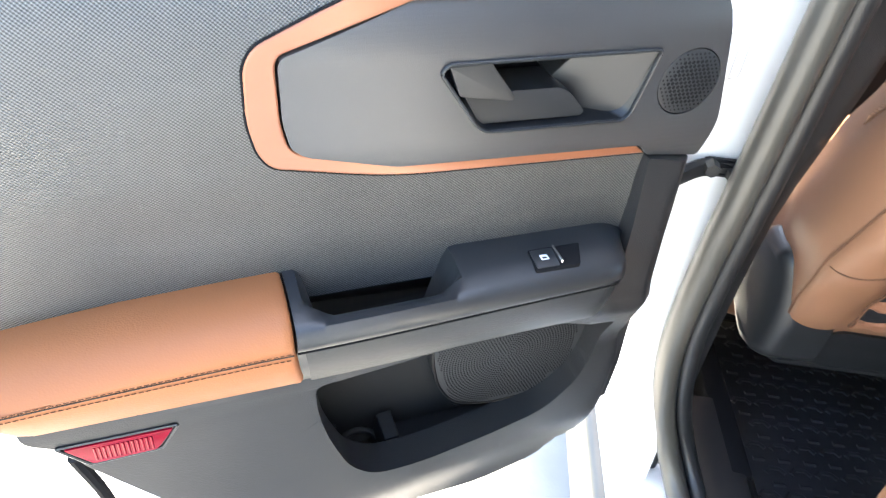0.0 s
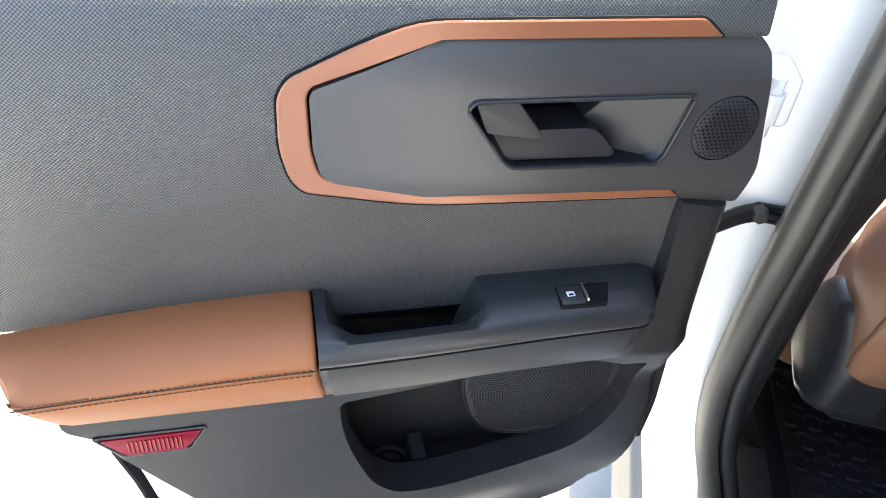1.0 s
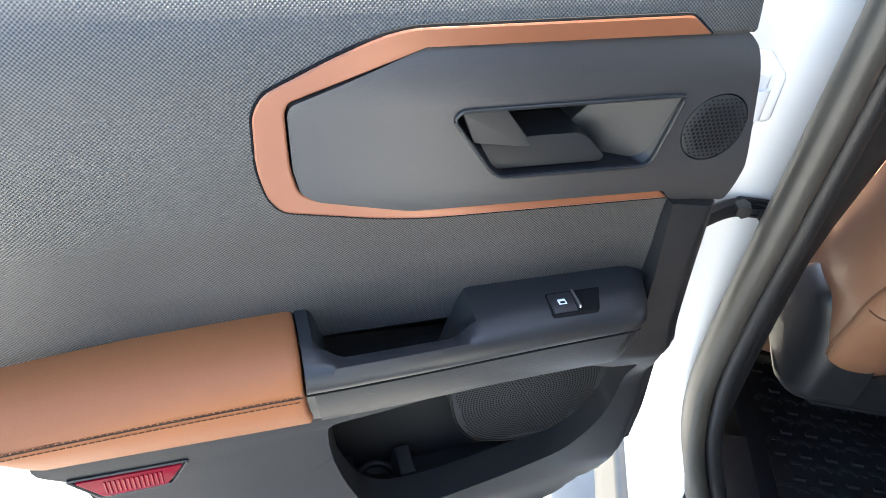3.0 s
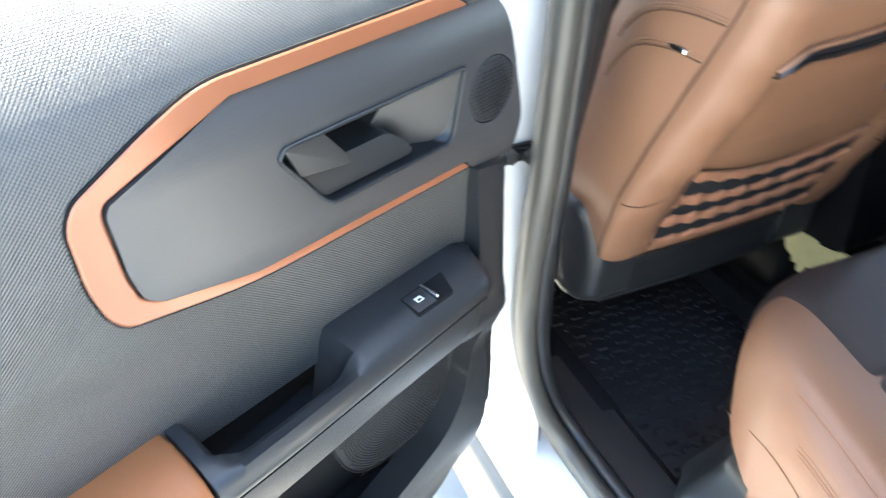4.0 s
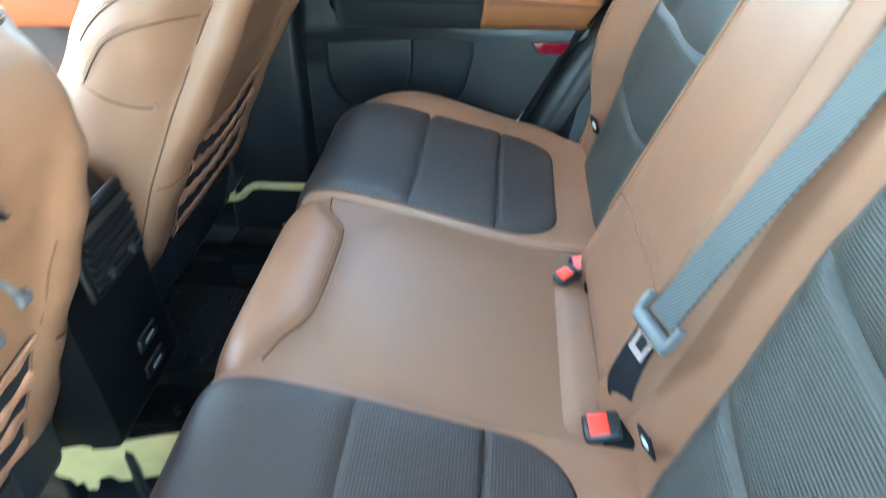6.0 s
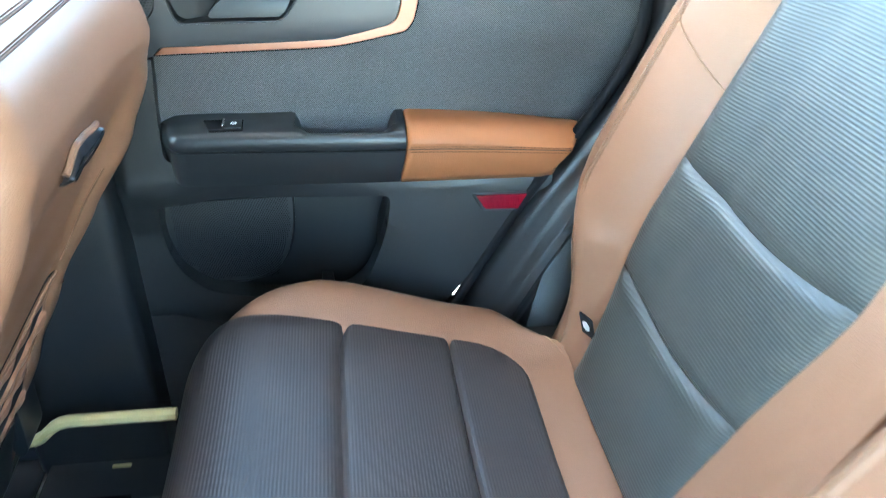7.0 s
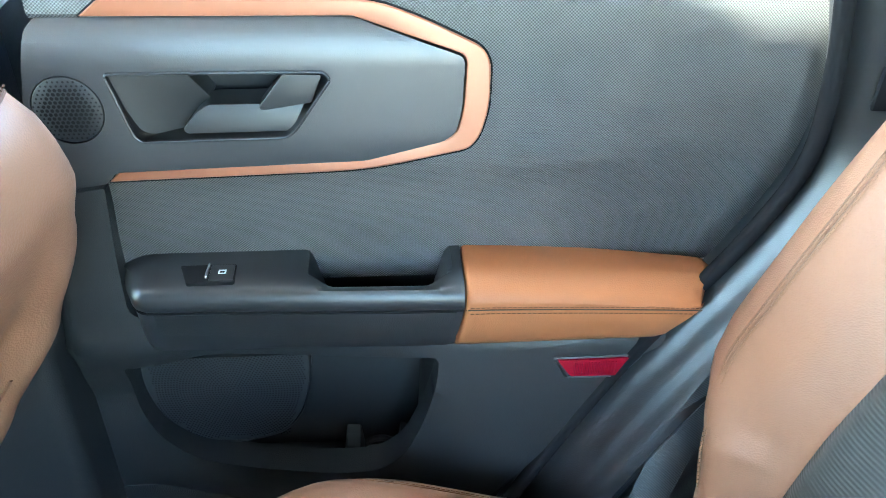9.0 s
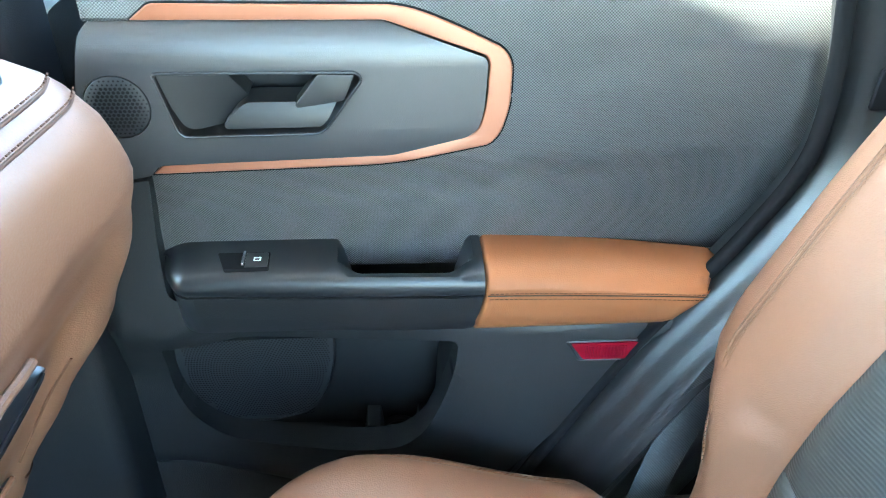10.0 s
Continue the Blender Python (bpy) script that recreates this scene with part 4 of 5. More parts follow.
def bulge(a, b, power=6):
    return (1 - abs(2 * a - 1) ** power) * (1 - abs(2 * b - 1) ** power)


def normal_of(fn, a, b, e=0.004):
    du = fn(min(a + e, 1), b) - fn(max(a - e, 0), b)
    dv = fn(a, min(b + e, 1)) - fn(a, max(b - e, 0))
    return du.cross(dv).normalized()


def upholster(fn, nu, nv, low, high, power=6, flip=1):
    """A stuffed panel over the surface fn(a, b): sunk at its rim by low, raised inside to high."""
    def raised(a, b):
        n = normal_of(fn, a, b) * flip
        return fn(a, b) + n * (low + (high - low) * bulge(a, b, power))
    return sheet(raised, nu, nv)


bench = thing("rear_bench_seat", "brown leather rear bench seat with ribbed black inserts", "car seat")
part("cushion_core", block((1.02, 0.42, 0.22), (MID, 0.29, 0.57), 0.05, 4), PLASTIC, bench)
INS_IN, INS_OUT = 0.193, 0.524
SEAMS = [t_of(0.155), t_of(0.247), t_of(0.381), min(FRONT_T + 0.06, 0.95)]
for s in (-1, 1):
    half = part("outer_cushion", cushion_body(s, 0.182 if s > 0 else 0.176), SEAT_LEATHER, bench, "brown leather outer seat cushion")
    flip = 1 if s > 0 else -1
    for k, (t0, t1) in enumerate(zip(SEAMS, SEAMS[1:])):
        def panel(a, b, k=k, t0=t0, t1=t1, s=s):
            t = t0 + (t1 - t0) * b
            x0, x1 = INS_IN, INS_OUT
            if k == 0:
                r = 0.075
                y0, y = cushion_profile(t0).y, cushion_profile(t).y
                q = min(max((r - (y - y0)) / r, 0), 1)
                pull = r * (1 - math.sqrt(max(1 - q * q, 0)))
                x0, x1 = x0 + pull, x1 - pull
            if k == 2:
                pull = 0.012 * b ** 3
                x0, x1 = x0 + pull, x1 - pull * 0.5
            return cushion_at(s, x0 + (x1 - x0) * a, t)
        part("seat_insert", upholster(panel, 40, 44, 0.0003, 0.0062, 18, flip), SEAT_RIB, half, "ribbed black seat insert")
    rim_line = [cushion_at(s, INS_OUT + 0.002, t_of(y)) + Vector((0, 0, 0.0012)) for y in (0.235, 0.28, 0.33, 0.38, 0.43, 0.48, 0.515)]
    part("insert_piping", tube(spline(rim_line, 40), 0.0026, 8), SEAT_RIB, half, "dark piping along the insert")
    # front roll below the insert, and the seam that crosses the outer bolster
    line = [cushion_at(s, dx, t_of(0.10 + (dx - 0.5) * 0.25), drop) + Vector((0, 0, 0.001)) for dx, drop in ((0.505, 0), (0.53, 0.006), (0.565, 0.008), (0.597, -0.004), (0.62, -0.032))]
    part("cushion_seam", tube(spline(line, 20), 0.0013, 6), THREAD, half)
    for dent in (11, 15):
        for off in (-1, 1):
            p = OUTER[dent].lerp(OUTER[dent + off], 0.42)
            line = [cushion_at(s, p.x, t_of(y), p.z) + Vector((s * 0.0004, 0, 0.0004)) for y in (0.17, 0.20, 0.24, 0.28, 0.34, 0.40, 0.45, 0.48)]
            part("stitching", stitches(line, 0.0050, 0.0038, 0.0006), THREAD, half)
        p = OUTER[dent]
        line = [cushion_at(s, p.x, t_of(y), p.z) + Vector((s * 0.0002, 0, 0.0002)) for y in (0.17, 0.20, 0.24, 0.28, 0.34, 0.40, 0.45, 0.48)]
        part("edge_seam", tube(spline(line, 40), 0.0005, 5), LEATHER, half)
    line = []
    for t, place_on in ((0.16, 20), (0.28, 20), (0.44, 20), (0.61, 20), (0.68, 19), (0.75, 17), (0.82, 14)):
        p = OUTER[place_on]
        line.append(cushion_at(s, p.x, t, p.z) + Vector((s * 0.0003, 0, 0.0001)))
    part("side_seam", tube(spline(line, 30), 0.0012, 6), SEAT_LEATHER, half)


# middle place: one smooth brown panel, a front flap and the strip between the buckles
def middle(dx0, dx1, t0, t1, dip=0.0):
    def fn(a, b):
        dx = dx0 + (dx1 - dx0) * a
        t = t0 + (t1 - t0) * b
        p = cushion_profile(t)
        return Vector((MID + dx, p.y, max(p.z + dip, 0.5)))
    return fn


core = part("middle_cushion", sheet(middle(-0.178, 0.178, 0.0, 1.0, -0.006), 12, 90), LEATHER_DARK, bench, "plain brown leather middle cushion")
part("middle_panel", upholster(lambda a, b: middle(-0.174, 0.172, t_of(0.168), t_of(0.440), 0.0)(a, b) + Vector((0, 0.035 * smooth_step(0.75, 1.0, b) * (smooth_step(0.3, 0.0, a) + smooth_step(0.75, 1.0, a)), 0)), 24, 30, -0.0055, 0.001, 4), LEATHER_DARK, core, "smooth brown leather seat panel")
part("front_flap", upholster(lambda a, b: middle(-0.174, 0.172, t_of(0.444), 0.98, 0.0)(a, b) + Vector((0, 0.035 * smooth_step(0.35, 0.0, b) * (smooth_step(0.3, 0.0, a) + smooth_step(0.75, 1.0, a)), 0)), 24, 40, -0.007, 0.007, 8), SEAT_LEATHER, core, "stitched brown leather front flap")
part("rear_strip", upholster(middle(-0.17, 0.10, 0.02, t_of(0.163), 0.0), 20, 14, -0.007, 0.002, 8), LEATHER_DARK, core)
flap_line = [Vector((MID + dx, cushion_profile(t_of(y)).y, cushion_profile(t_of(y)).z + 0.003)) for dx, y in ((-0.168, 0.478), (-0.13, 0.468), (-0.095, 0.451), (-0.05, 0.443), (0.06, 0.443), (0.10, 0.451), (0.135, 0.470), (0.168, 0.478))]
part("flap_seam", tube(spline(flap_line, 40), 0.0012, 6), THREAD_DARK, core)
for off in (0.006, -0.005):
    part("stitching", stitches([p + Vector((0, off, 0.001)) for p in flap_line], 0.006, 0.004, 0.0007), THREAD, core)

# backrest
def back_y(z):
    return 0.052 - 0.40 * (z - 0.87)


def outer_edge(z):
    return lerp_table([(0.74, 0.555), (0.80, 0.562), (0.86, 0.572), (0.90, 0.580), (0.935, 0.602), (0.965, 0.622), (1.00, 0.630), (1.10, 0.630), (1.30, 0.615), (1.40, 0.58)], z)


def back_at(s, q, z):
    """A place on an outer backrest. q: 0 at its inner edge to 1 at the insert's rim, on to 2 round the bolster."""
    edge = outer_edge(z)
    if q <= 1:
        dx = 0.140 + (0.500 - 0.140) * q
        swell = 0.012 * (1 - smooth_step(0.0, 0.12, q)) + 0.016 * smooth_step(0.75, 1.0, q) * smooth_step(0.84, 0.98, z)
        y = back_y(z) + swell
    else:
        k = q - 1
        reach = 0.057 * smooth_step(0.775, 0.96, z) + 0.013
        line = spline([(0.500, 0.016 * smooth_step(0.84, 0.98, z), 0), (0.535 if edge > 0.6 else 0.525, reach * 0.72, 0), (edge - 0.038, reach, 0), (edge - 0.012, reach * 0.72, 0), (edge, reach * 0.1 - 0.02, 0), (edge - 0.006, -0.08, 0), (edge - 0.03, -0.15, 0)], 21)
        i = min(int(k * 20), 19)
        p = line[i].lerp(line[i + 1], k * 20 - i)
        dx, y = p.x, back_y(z) + p.y
    return Vector((at_mid(s, dx), y, z))


Z_LOW, Z_TOP = 0.745, 1.40
for s in (-1, 1):
    flip = -1 if s > 0 else 1
    rows = []
    for j in range(61):
        z = Z_LOW + (Z_TOP - Z_LOW) * j / 60
        lean = -0.05 * smooth_step(0.93, 1.0, j / 60) ** 2
        rows.append([Vector((at_mid(s, 0.140), back_y(z) - 0.14, z))] + [back_at(s, 2 * i / 56, z) + Vector((0, lean, 0)) for i in range(57)])
    back = part("outer_backrest", loft(rows, closed=True, caps=True), SEAT_LEATHER, bench, "brown leather outer backrest with a raised bolster", smooth=60)
    seams = [0.752, 0.898, 1.034, 1.36]
    for k, (z0, z1) in enumerate(zip(seams, seams[1:])):
        def panel(a, b, k=k, z0=z0, z1=z1, s=s):
            z = z0 + (z1 - z0) * b
            bow = 0.016 * (1 - (2 * a - 1) ** 2)
            zz = z - (bow * (1 - b) if k > 0 else 0) - (bow * b if k < 2 else 0)
            q0 = lerp_table([(0.75, 0.30), (0.80, 0.285), (0.90, 0.262), (1.03, 0.21), (1.20, 0.24), (1.36, 0.30)], z)
            q1 = 1.0 - 0.07 * smooth_step(0.90, 0.76, z)
            return back_at(s, q0 + (q1 - q0) * a, max(zz, 0.748))
        part("back_insert", upholster(panel, 40, 30, 0.0003, 0.008, 14, flip), BACK_RIB, back, "ribbed black backrest insert")
    rows_at = ((1.28, 1.405, 1.41), (1.32, 1.475, 1.48)) if s < 0 else ((1.235, 1.268, 1.268), (1.250, 1.283, 1.283))
    for q0, q1, q2 in rows_at:
        run = [(q0, 0.86), (q0 + (q1 - q0) * 0.55, 0.91), (q0 + (q1 - q0) * 0.9, 0.97), (q1, 1.03), (q2, 1.10), (q2, 1.18), (q2, 1.28)]
        line = [back_at(s, q, z) for q, z in run]
        part("edge_seam", tube(spline([p + Vector((0, 0.0002, 0)) for p in line], 40), 0.0006, 5), SEAM_BROWN if s < 0 else LEATHER_DARK, back)
        part("stitching", stitches([back_at(s, q - 0.008, z) + Vector((0, 0.0010, 0)) for q, z in run], 0.0046, 0.0034, 0.0007), THREAD, back)
    cross = [back_at(s, q, z) + Vector((0, 0.0012, 0)) for q, z in ((1.0, 1.105), (1.12, 1.130), (1.26, 1.16), (1.42, 1.19), (1.55, 1.21))]
    part("bolster_seam", tube(spline(cross, 24), 0.0009, 6), THREAD, back)
    # sewn-in tag
    for p in (Vector((1.526, 0.073, 0.821)),) if s > 0 else (Vector((0.824, 0.082, 0.807)),):
        tag = part("sewn_tag", block((0.022, 0.003, 0.036), p + Vector((-0.003, 0.014, 0)), 0.001, 1, Euler((radians(-18), 0, radians(25))).to_matrix()), STRIP, back, "black sewn-in tag with a white round mark")
        disc_bm = bmesh.new()
        bmesh.ops.create_cone(disc_bm, cap_ends=True, segments=20, radius1=0.0058, radius2=0.0058, depth=0.001)
        bmesh.ops.scale(disc_bm, vec=(1, 1.4, 1), verts=disc_bm.verts)
        bmesh.ops.transform(disc_bm, matrix=Matrix.Translation(p + Vector((-0.0038, 0.0158, 0.0006))) @ Euler((radians(72), 0, radians(25))).to_matrix().to_4x4(), verts=disc_bm.verts)
        part("tag_mark", disc_bm, WHITE_MARK, tag)

# middle backrest, standing proud, with rolled sides and a smooth face
def mid_back(a, z):
    """Across the middle backrest: a from 0 to 1."""
    half = 0.166 - 0.035 * smooth_step(0.85, 1.30, z)
    x = MID - 0.008 + (2 * a - 1) * half
    edge = abs(2 * a - 1)
    y = back_y(z) + 0.046 * (1 - smooth_step(0.74, 1.0, edge) * 1.2) + 0.006 * smooth_step(0.66, 0.76, edge) * (1 - smooth_step(0.76, 0.9, edge))
    y -= 0.02 * smooth_step(0.80, 0.75, z)
    return Vector((x, y, z))


rows = []
for j in range(51):
    z = Z_LOW + (Z_TOP - Z_LOW) * j / 50
    ring = [mid_back(i / 40, z) for i in range(41)]
    rows.append(ring + [Vector((ring[-1].x, back_y(z) - 0.14, z)), Vector((ring[0].x, back_y(z) - 0.14, z))])
mid = part("middle_backrest", loft(rows), SEAT_LEATHER, bench, "brown leather middle backrest", smooth=60)
part("middle_back_panel", upholster(lambda a, b: mid_back(0.13 + 0.74 * a, 0.905 + 0.46 * b - 0.012 * (1 - b) * (a - 0.2)), 30, 40, -0.003, 0.004, 10, -1), SEAT_LEATHER, mid, "smooth brown leather panel")
part("panel_seam", tube(spline([mid_back(0.13 + 0.74 * a, 0.905 - 0.012 * (a - 0.2)) + Vector((0, 0.001, 0)) for a in (0, 0.25, 0.5, 0.75, 1)], 24), 0.0013, 6), LEATHER_DARK, mid)
for a in (0.13, 0.87):
    part("panel_piping", tube(spline([mid_back(a, z) + Vector((0, 0.001, 0)) for z in (0.87, 0.95, 1.05, 1.15, 1.25, 1.36)], 40), 0.0022, 6), LEATHER_DARK, mid)

# buckles, in their slots
for k, (x, y, z) in enumerate(((0.882, 0.126, 0.752), (1.184, 0.124, 0.752), (1.158, 0.150, 0.752))):
    small = k == 2
    turn = Euler((radians(-12), radians(-8), radians(40 if small else 5))).to_matrix()
    buckle = tagged(part("belt_buckle", block((0.024 if small else 0.034, 0.036 if small else 0.040, 0.034), (0, 0, 0), 0.006, 3), PLASTIC_SMOOTH), "black seat belt buckle with a red release button", "belt buckle", "seat belt buckles")
    buckle.matrix_world = Matrix.Translation((x, y, z)) @ turn.to_4x4()
    part("release_button", block((0.018 if small else 0.027, 0.020 if small else 0.022, 0.006), (0, 0.003, 0.0155), 0.0025, 3), RED_BUTTON, buckle, "red release button")
part("buckle_well", block((0.055, 0.05, 0.02), (0.884, 0.102, 0.752), 0.006, 3), BLACK, bench)
part("buckle_well", block((0.07, 0.05, 0.02), (1.155, 0.102, 0.752), 0.006, 3), BLACK, bench)

# middle seat belt: webbing, tongue and its lower end
belt = thing("seat_belt", "grey seat belt webbing with a plastic tongue lying on the backrest", "seat belt")


def webbing(points, width, n=40, thick=0.0012):
    """A flat strap through (x, y, z) with its width along across."""
    line = spline([p for p, _ in points], n)
    sides = spline([a for _, a in points], n)
    rows = []
    for p, a in zip(line, sides):
        a = a.normalized() * width / 2
        nrm = Vector((-0.35, 0.85, 0.40)).normalized() * thick
        rows.append([p - a - nrm, p + a - nrm, p + a + nrm, p - a + nrm])
    return loft(rows)


across = Vector((0.90, 0.40, 0.16)) * 0.048
strap = [(Vector((0.887, 0.086, 0.903)), across), (Vector((0.886, 0.048, 0.985)), across), (Vector((0.885, 0.012, 1.055)), across), (Vector((0.885, -0.020, 1.115)), across), (Vector((0.885, -0.078, 1.25)), across), (Vector((0.885, -0.112, 1.34)), across)]
part("webbing", webbing(strap, 0.034), BELT, belt, "grey woven webbing")
ax = across.normalized()
az = Vector((0.01, -0.39, 0.92))
az = (az - ax * az.dot(ax)).normalized()
ay = az.cross(ax)
tongue_m = Matrix.Translation((0.885, 0.093, 0.893)) @ Matrix((ax, ay, az)).transposed().to_4x4()
tongue = part("tongue_head", block((0.058, 0.014, 0.016), (0, 0, 0), 0.005, 3), BELT_PLASTIC, belt, "grey plastic tongue head")
tongue.matrix_local = tongue_m
for x in (-0.026, 0.026):
    part("tongue_side", block((0.008, 0.012, 0.03), (x, 0, 0.012), 0.003, 2), BELT_PLASTIC, tongue)
blade = prism(rounded([(-0.012, 0.0), (0.012, 0.0), (0.012, -0.034), (-0.012, -0.034)], 0.002), -0.001, 0.001, holes=([(-0.006, -0.012), (0.006, -0.012), (0.006, -0.026), (-0.006, -0.026)],), bevel=0, place=(lambda a, b, d: (a, d, b)))
part("tongue_blade", blade, CHROME, tongue, "bright metal tongue blade")
tail = [(Vector((0.886, 0.098, 0.880)), across), (Vector((0.888, 0.108, 0.845)), Vector((0.015, 0.03, 0.015))), (Vector((0.894, 0.112, 0.80)), Vector((0.012, 0.03, 0.01))), (Vector((0.89, 0.095, 0.755)), Vector((0.012, 0.03, 0.0)))]
part("lower_webbing", webbing(tail, 0.030), STRIP, belt, "black lower webbing")

# dark carpeted corners beside the bench
for s in (-1, 1):
    part("corner_filler", block((0.10, 0.24, 0.15), (at_mid(s, 0.575), 0.05, 0.645), 0.02, 3), CARPET, body)

# side belt beside the closed door's seat
side_belt = thing("side_seat_belt", "dark grey seat belt webbing beside the outer seat", "seat belt")
wide = Vector((0.0, 0.04, 0.028))
part("webbing", webbing([(Vector((1.652, 0.040, 0.93)), wide), (Vector((1.658, 0.058, 0.88)), wide), (Vector((1.660, 0.078, 0.82)), wide), (Vector((1.658, 0.095, 0.74)), wide), (Vector((1.650, 0.110, 0.66)), wide)], 0.046), SIDE_BELT, side_belt, "dark grey woven webbing")
part("lower_anchor", block((0.012, 0.055, 0.05), (1.650, 0.112, 0.655), 0.005, 3), PLASTIC_SMOOTH, side_belt, "black plastic anchor")

# plastic cover at the foot of the bench, by the open doorway and opposite it
for s in (-1, 1):
    def foot(a, b, s=s):
        y = 0.550 - 0.36 * a - 0.012 * math.sin(b * math.pi)
        top, low = 0.665 - 0.02 * a - 0.04 * smooth_step(0.15, 0.0, a), 0.478 + 0.06 * smooth_step(0.55, 1.0, a) ** 2
        x = at_mid(s, 0.548 + 0.046 * smooth_step(0.55, 1.0, b) - 0.022 * math.sin(math.pi * min(b / 0.85, 1)) + 0.014 * math.sin(min(a * 1.6, 1) * math.pi / 2) - 0.05 * smooth_step(0.14, 0.0, a))
        return (x, y, top + (low - top) * b)
    part("seat_foot_cover", sheet(foot, 30, 26, (-s * 0.03, 0, -0.01)), GREY_TRIM, bench, "grey plastic cover at the foot of the bench")


# ---- front seats ----
# the seam at the side of a front seat's back, the roll that stands out behind it, and half its width
EDGE_Y = [(0.60, 0.790), (0.65, 0.784), (0.69, 0.775), (0.78, 0.742), (0.87, 0.709), (0.97, 0.664), (1.06, 0.622), (1.124, 0.592), (1.16, 0.578), (1.20, 0.575), (1.235, 0.590), (1.26, 0.62), (1.27, 0.65)]
ROLL = [(0.60, 0.006), (0.70, 0.012), (0.80, 0.022), (0.90, 0.034), (1.00, 0.044), (1.08, 0.046), (1.16, 0.038), (1.22, 0.026), (1.27, 0.010)]
HALF = [(0.60, 0.170), (0.67, 0.186), (0.72, 0.204), (0.80, 0.219), (0.88, 0.227), (1.00, 0.229), (1.12, 0.226), (1.17, 0.219), (1.22, 0.200), (1.25, 0.170), (1.27, 0.13)]
HALF_IN = [(0.60, 0.225), (0.67, 0.242), (0.74, 0.248), (0.80, 0.245), (0.88, 0.236), (0.965, 0.220), (1.04, 0.198), (1.10, 0.176), (1.17, 0.140), (1.22, 0.118), (1.25, 0.105), (1.27, 0.09)]
FLARE = [(0.60, 0.245), (0.74, 0.252), (0.90, 0.254), (1.08, 0.250), (1.16, 0.236), (1.22, 0.205), (1.27, 0.14)]


def half_at(k, z):
    """Half the width towards the door (k below 0) or towards the car's middle."""
    return lerp_table(HALF_IN if k > 0 else HALF, z)


def back_face(k, z, m=1):
    """The rear face of a front seat's back: k from -1 at the door side to 1, rolls at both sides and the pocket panel sunk between them. m: which way x runs."""
    s = abs(k)
    roll = math.sqrt(max(1 - max((s - 0.80) / 0.20, 0) ** 2, 0))
    sunk = 0.42 * smooth_step(0.76, 0.60, s) * smooth_step(1.17, 1.04, z)
    full = 1 + (0.28 * smooth_step(-0.3, -0.8, k) * smooth_step(0.92, 1.06, z) if m < 0 else 0)  # the far seat's door side is stuffed fuller
    return Vector((m * k * half_at(k, z), lerp_table(EDGE_Y, z) - lerp_table(ROLL, z) * (roll - sunk) * full, z))


def side_x(k, b, z):
    """How far the side face stands out, b behind the edge seam: it swells on the door side and flares out on the inner side."""
    half = half_at(k, z)
    puff = 0.012 * smooth_step(0.78, 0.92, z) * (1 - smooth_step(1.14, 1.25, z))
    wide = max(lerp_table(FLARE, z), half) if k > 0 else half + puff
    t = min(max(b / 0.085, 0), 1)
    return half - 0.0015 + (wide - half + 0.0015) * (t * (2 - t)) - 0.018 * smooth_step(0.10, 0.16, b)


def zip_z(k):
    return lerp_table([(-0.83, 1.090), (-0.70, 1.110), (-0.50, 1.113), (-0.30, 1.117), (-0.15, 1.122), (0.0, 1.129), (0.12, 1.131), (0.22, 1.116)], k)


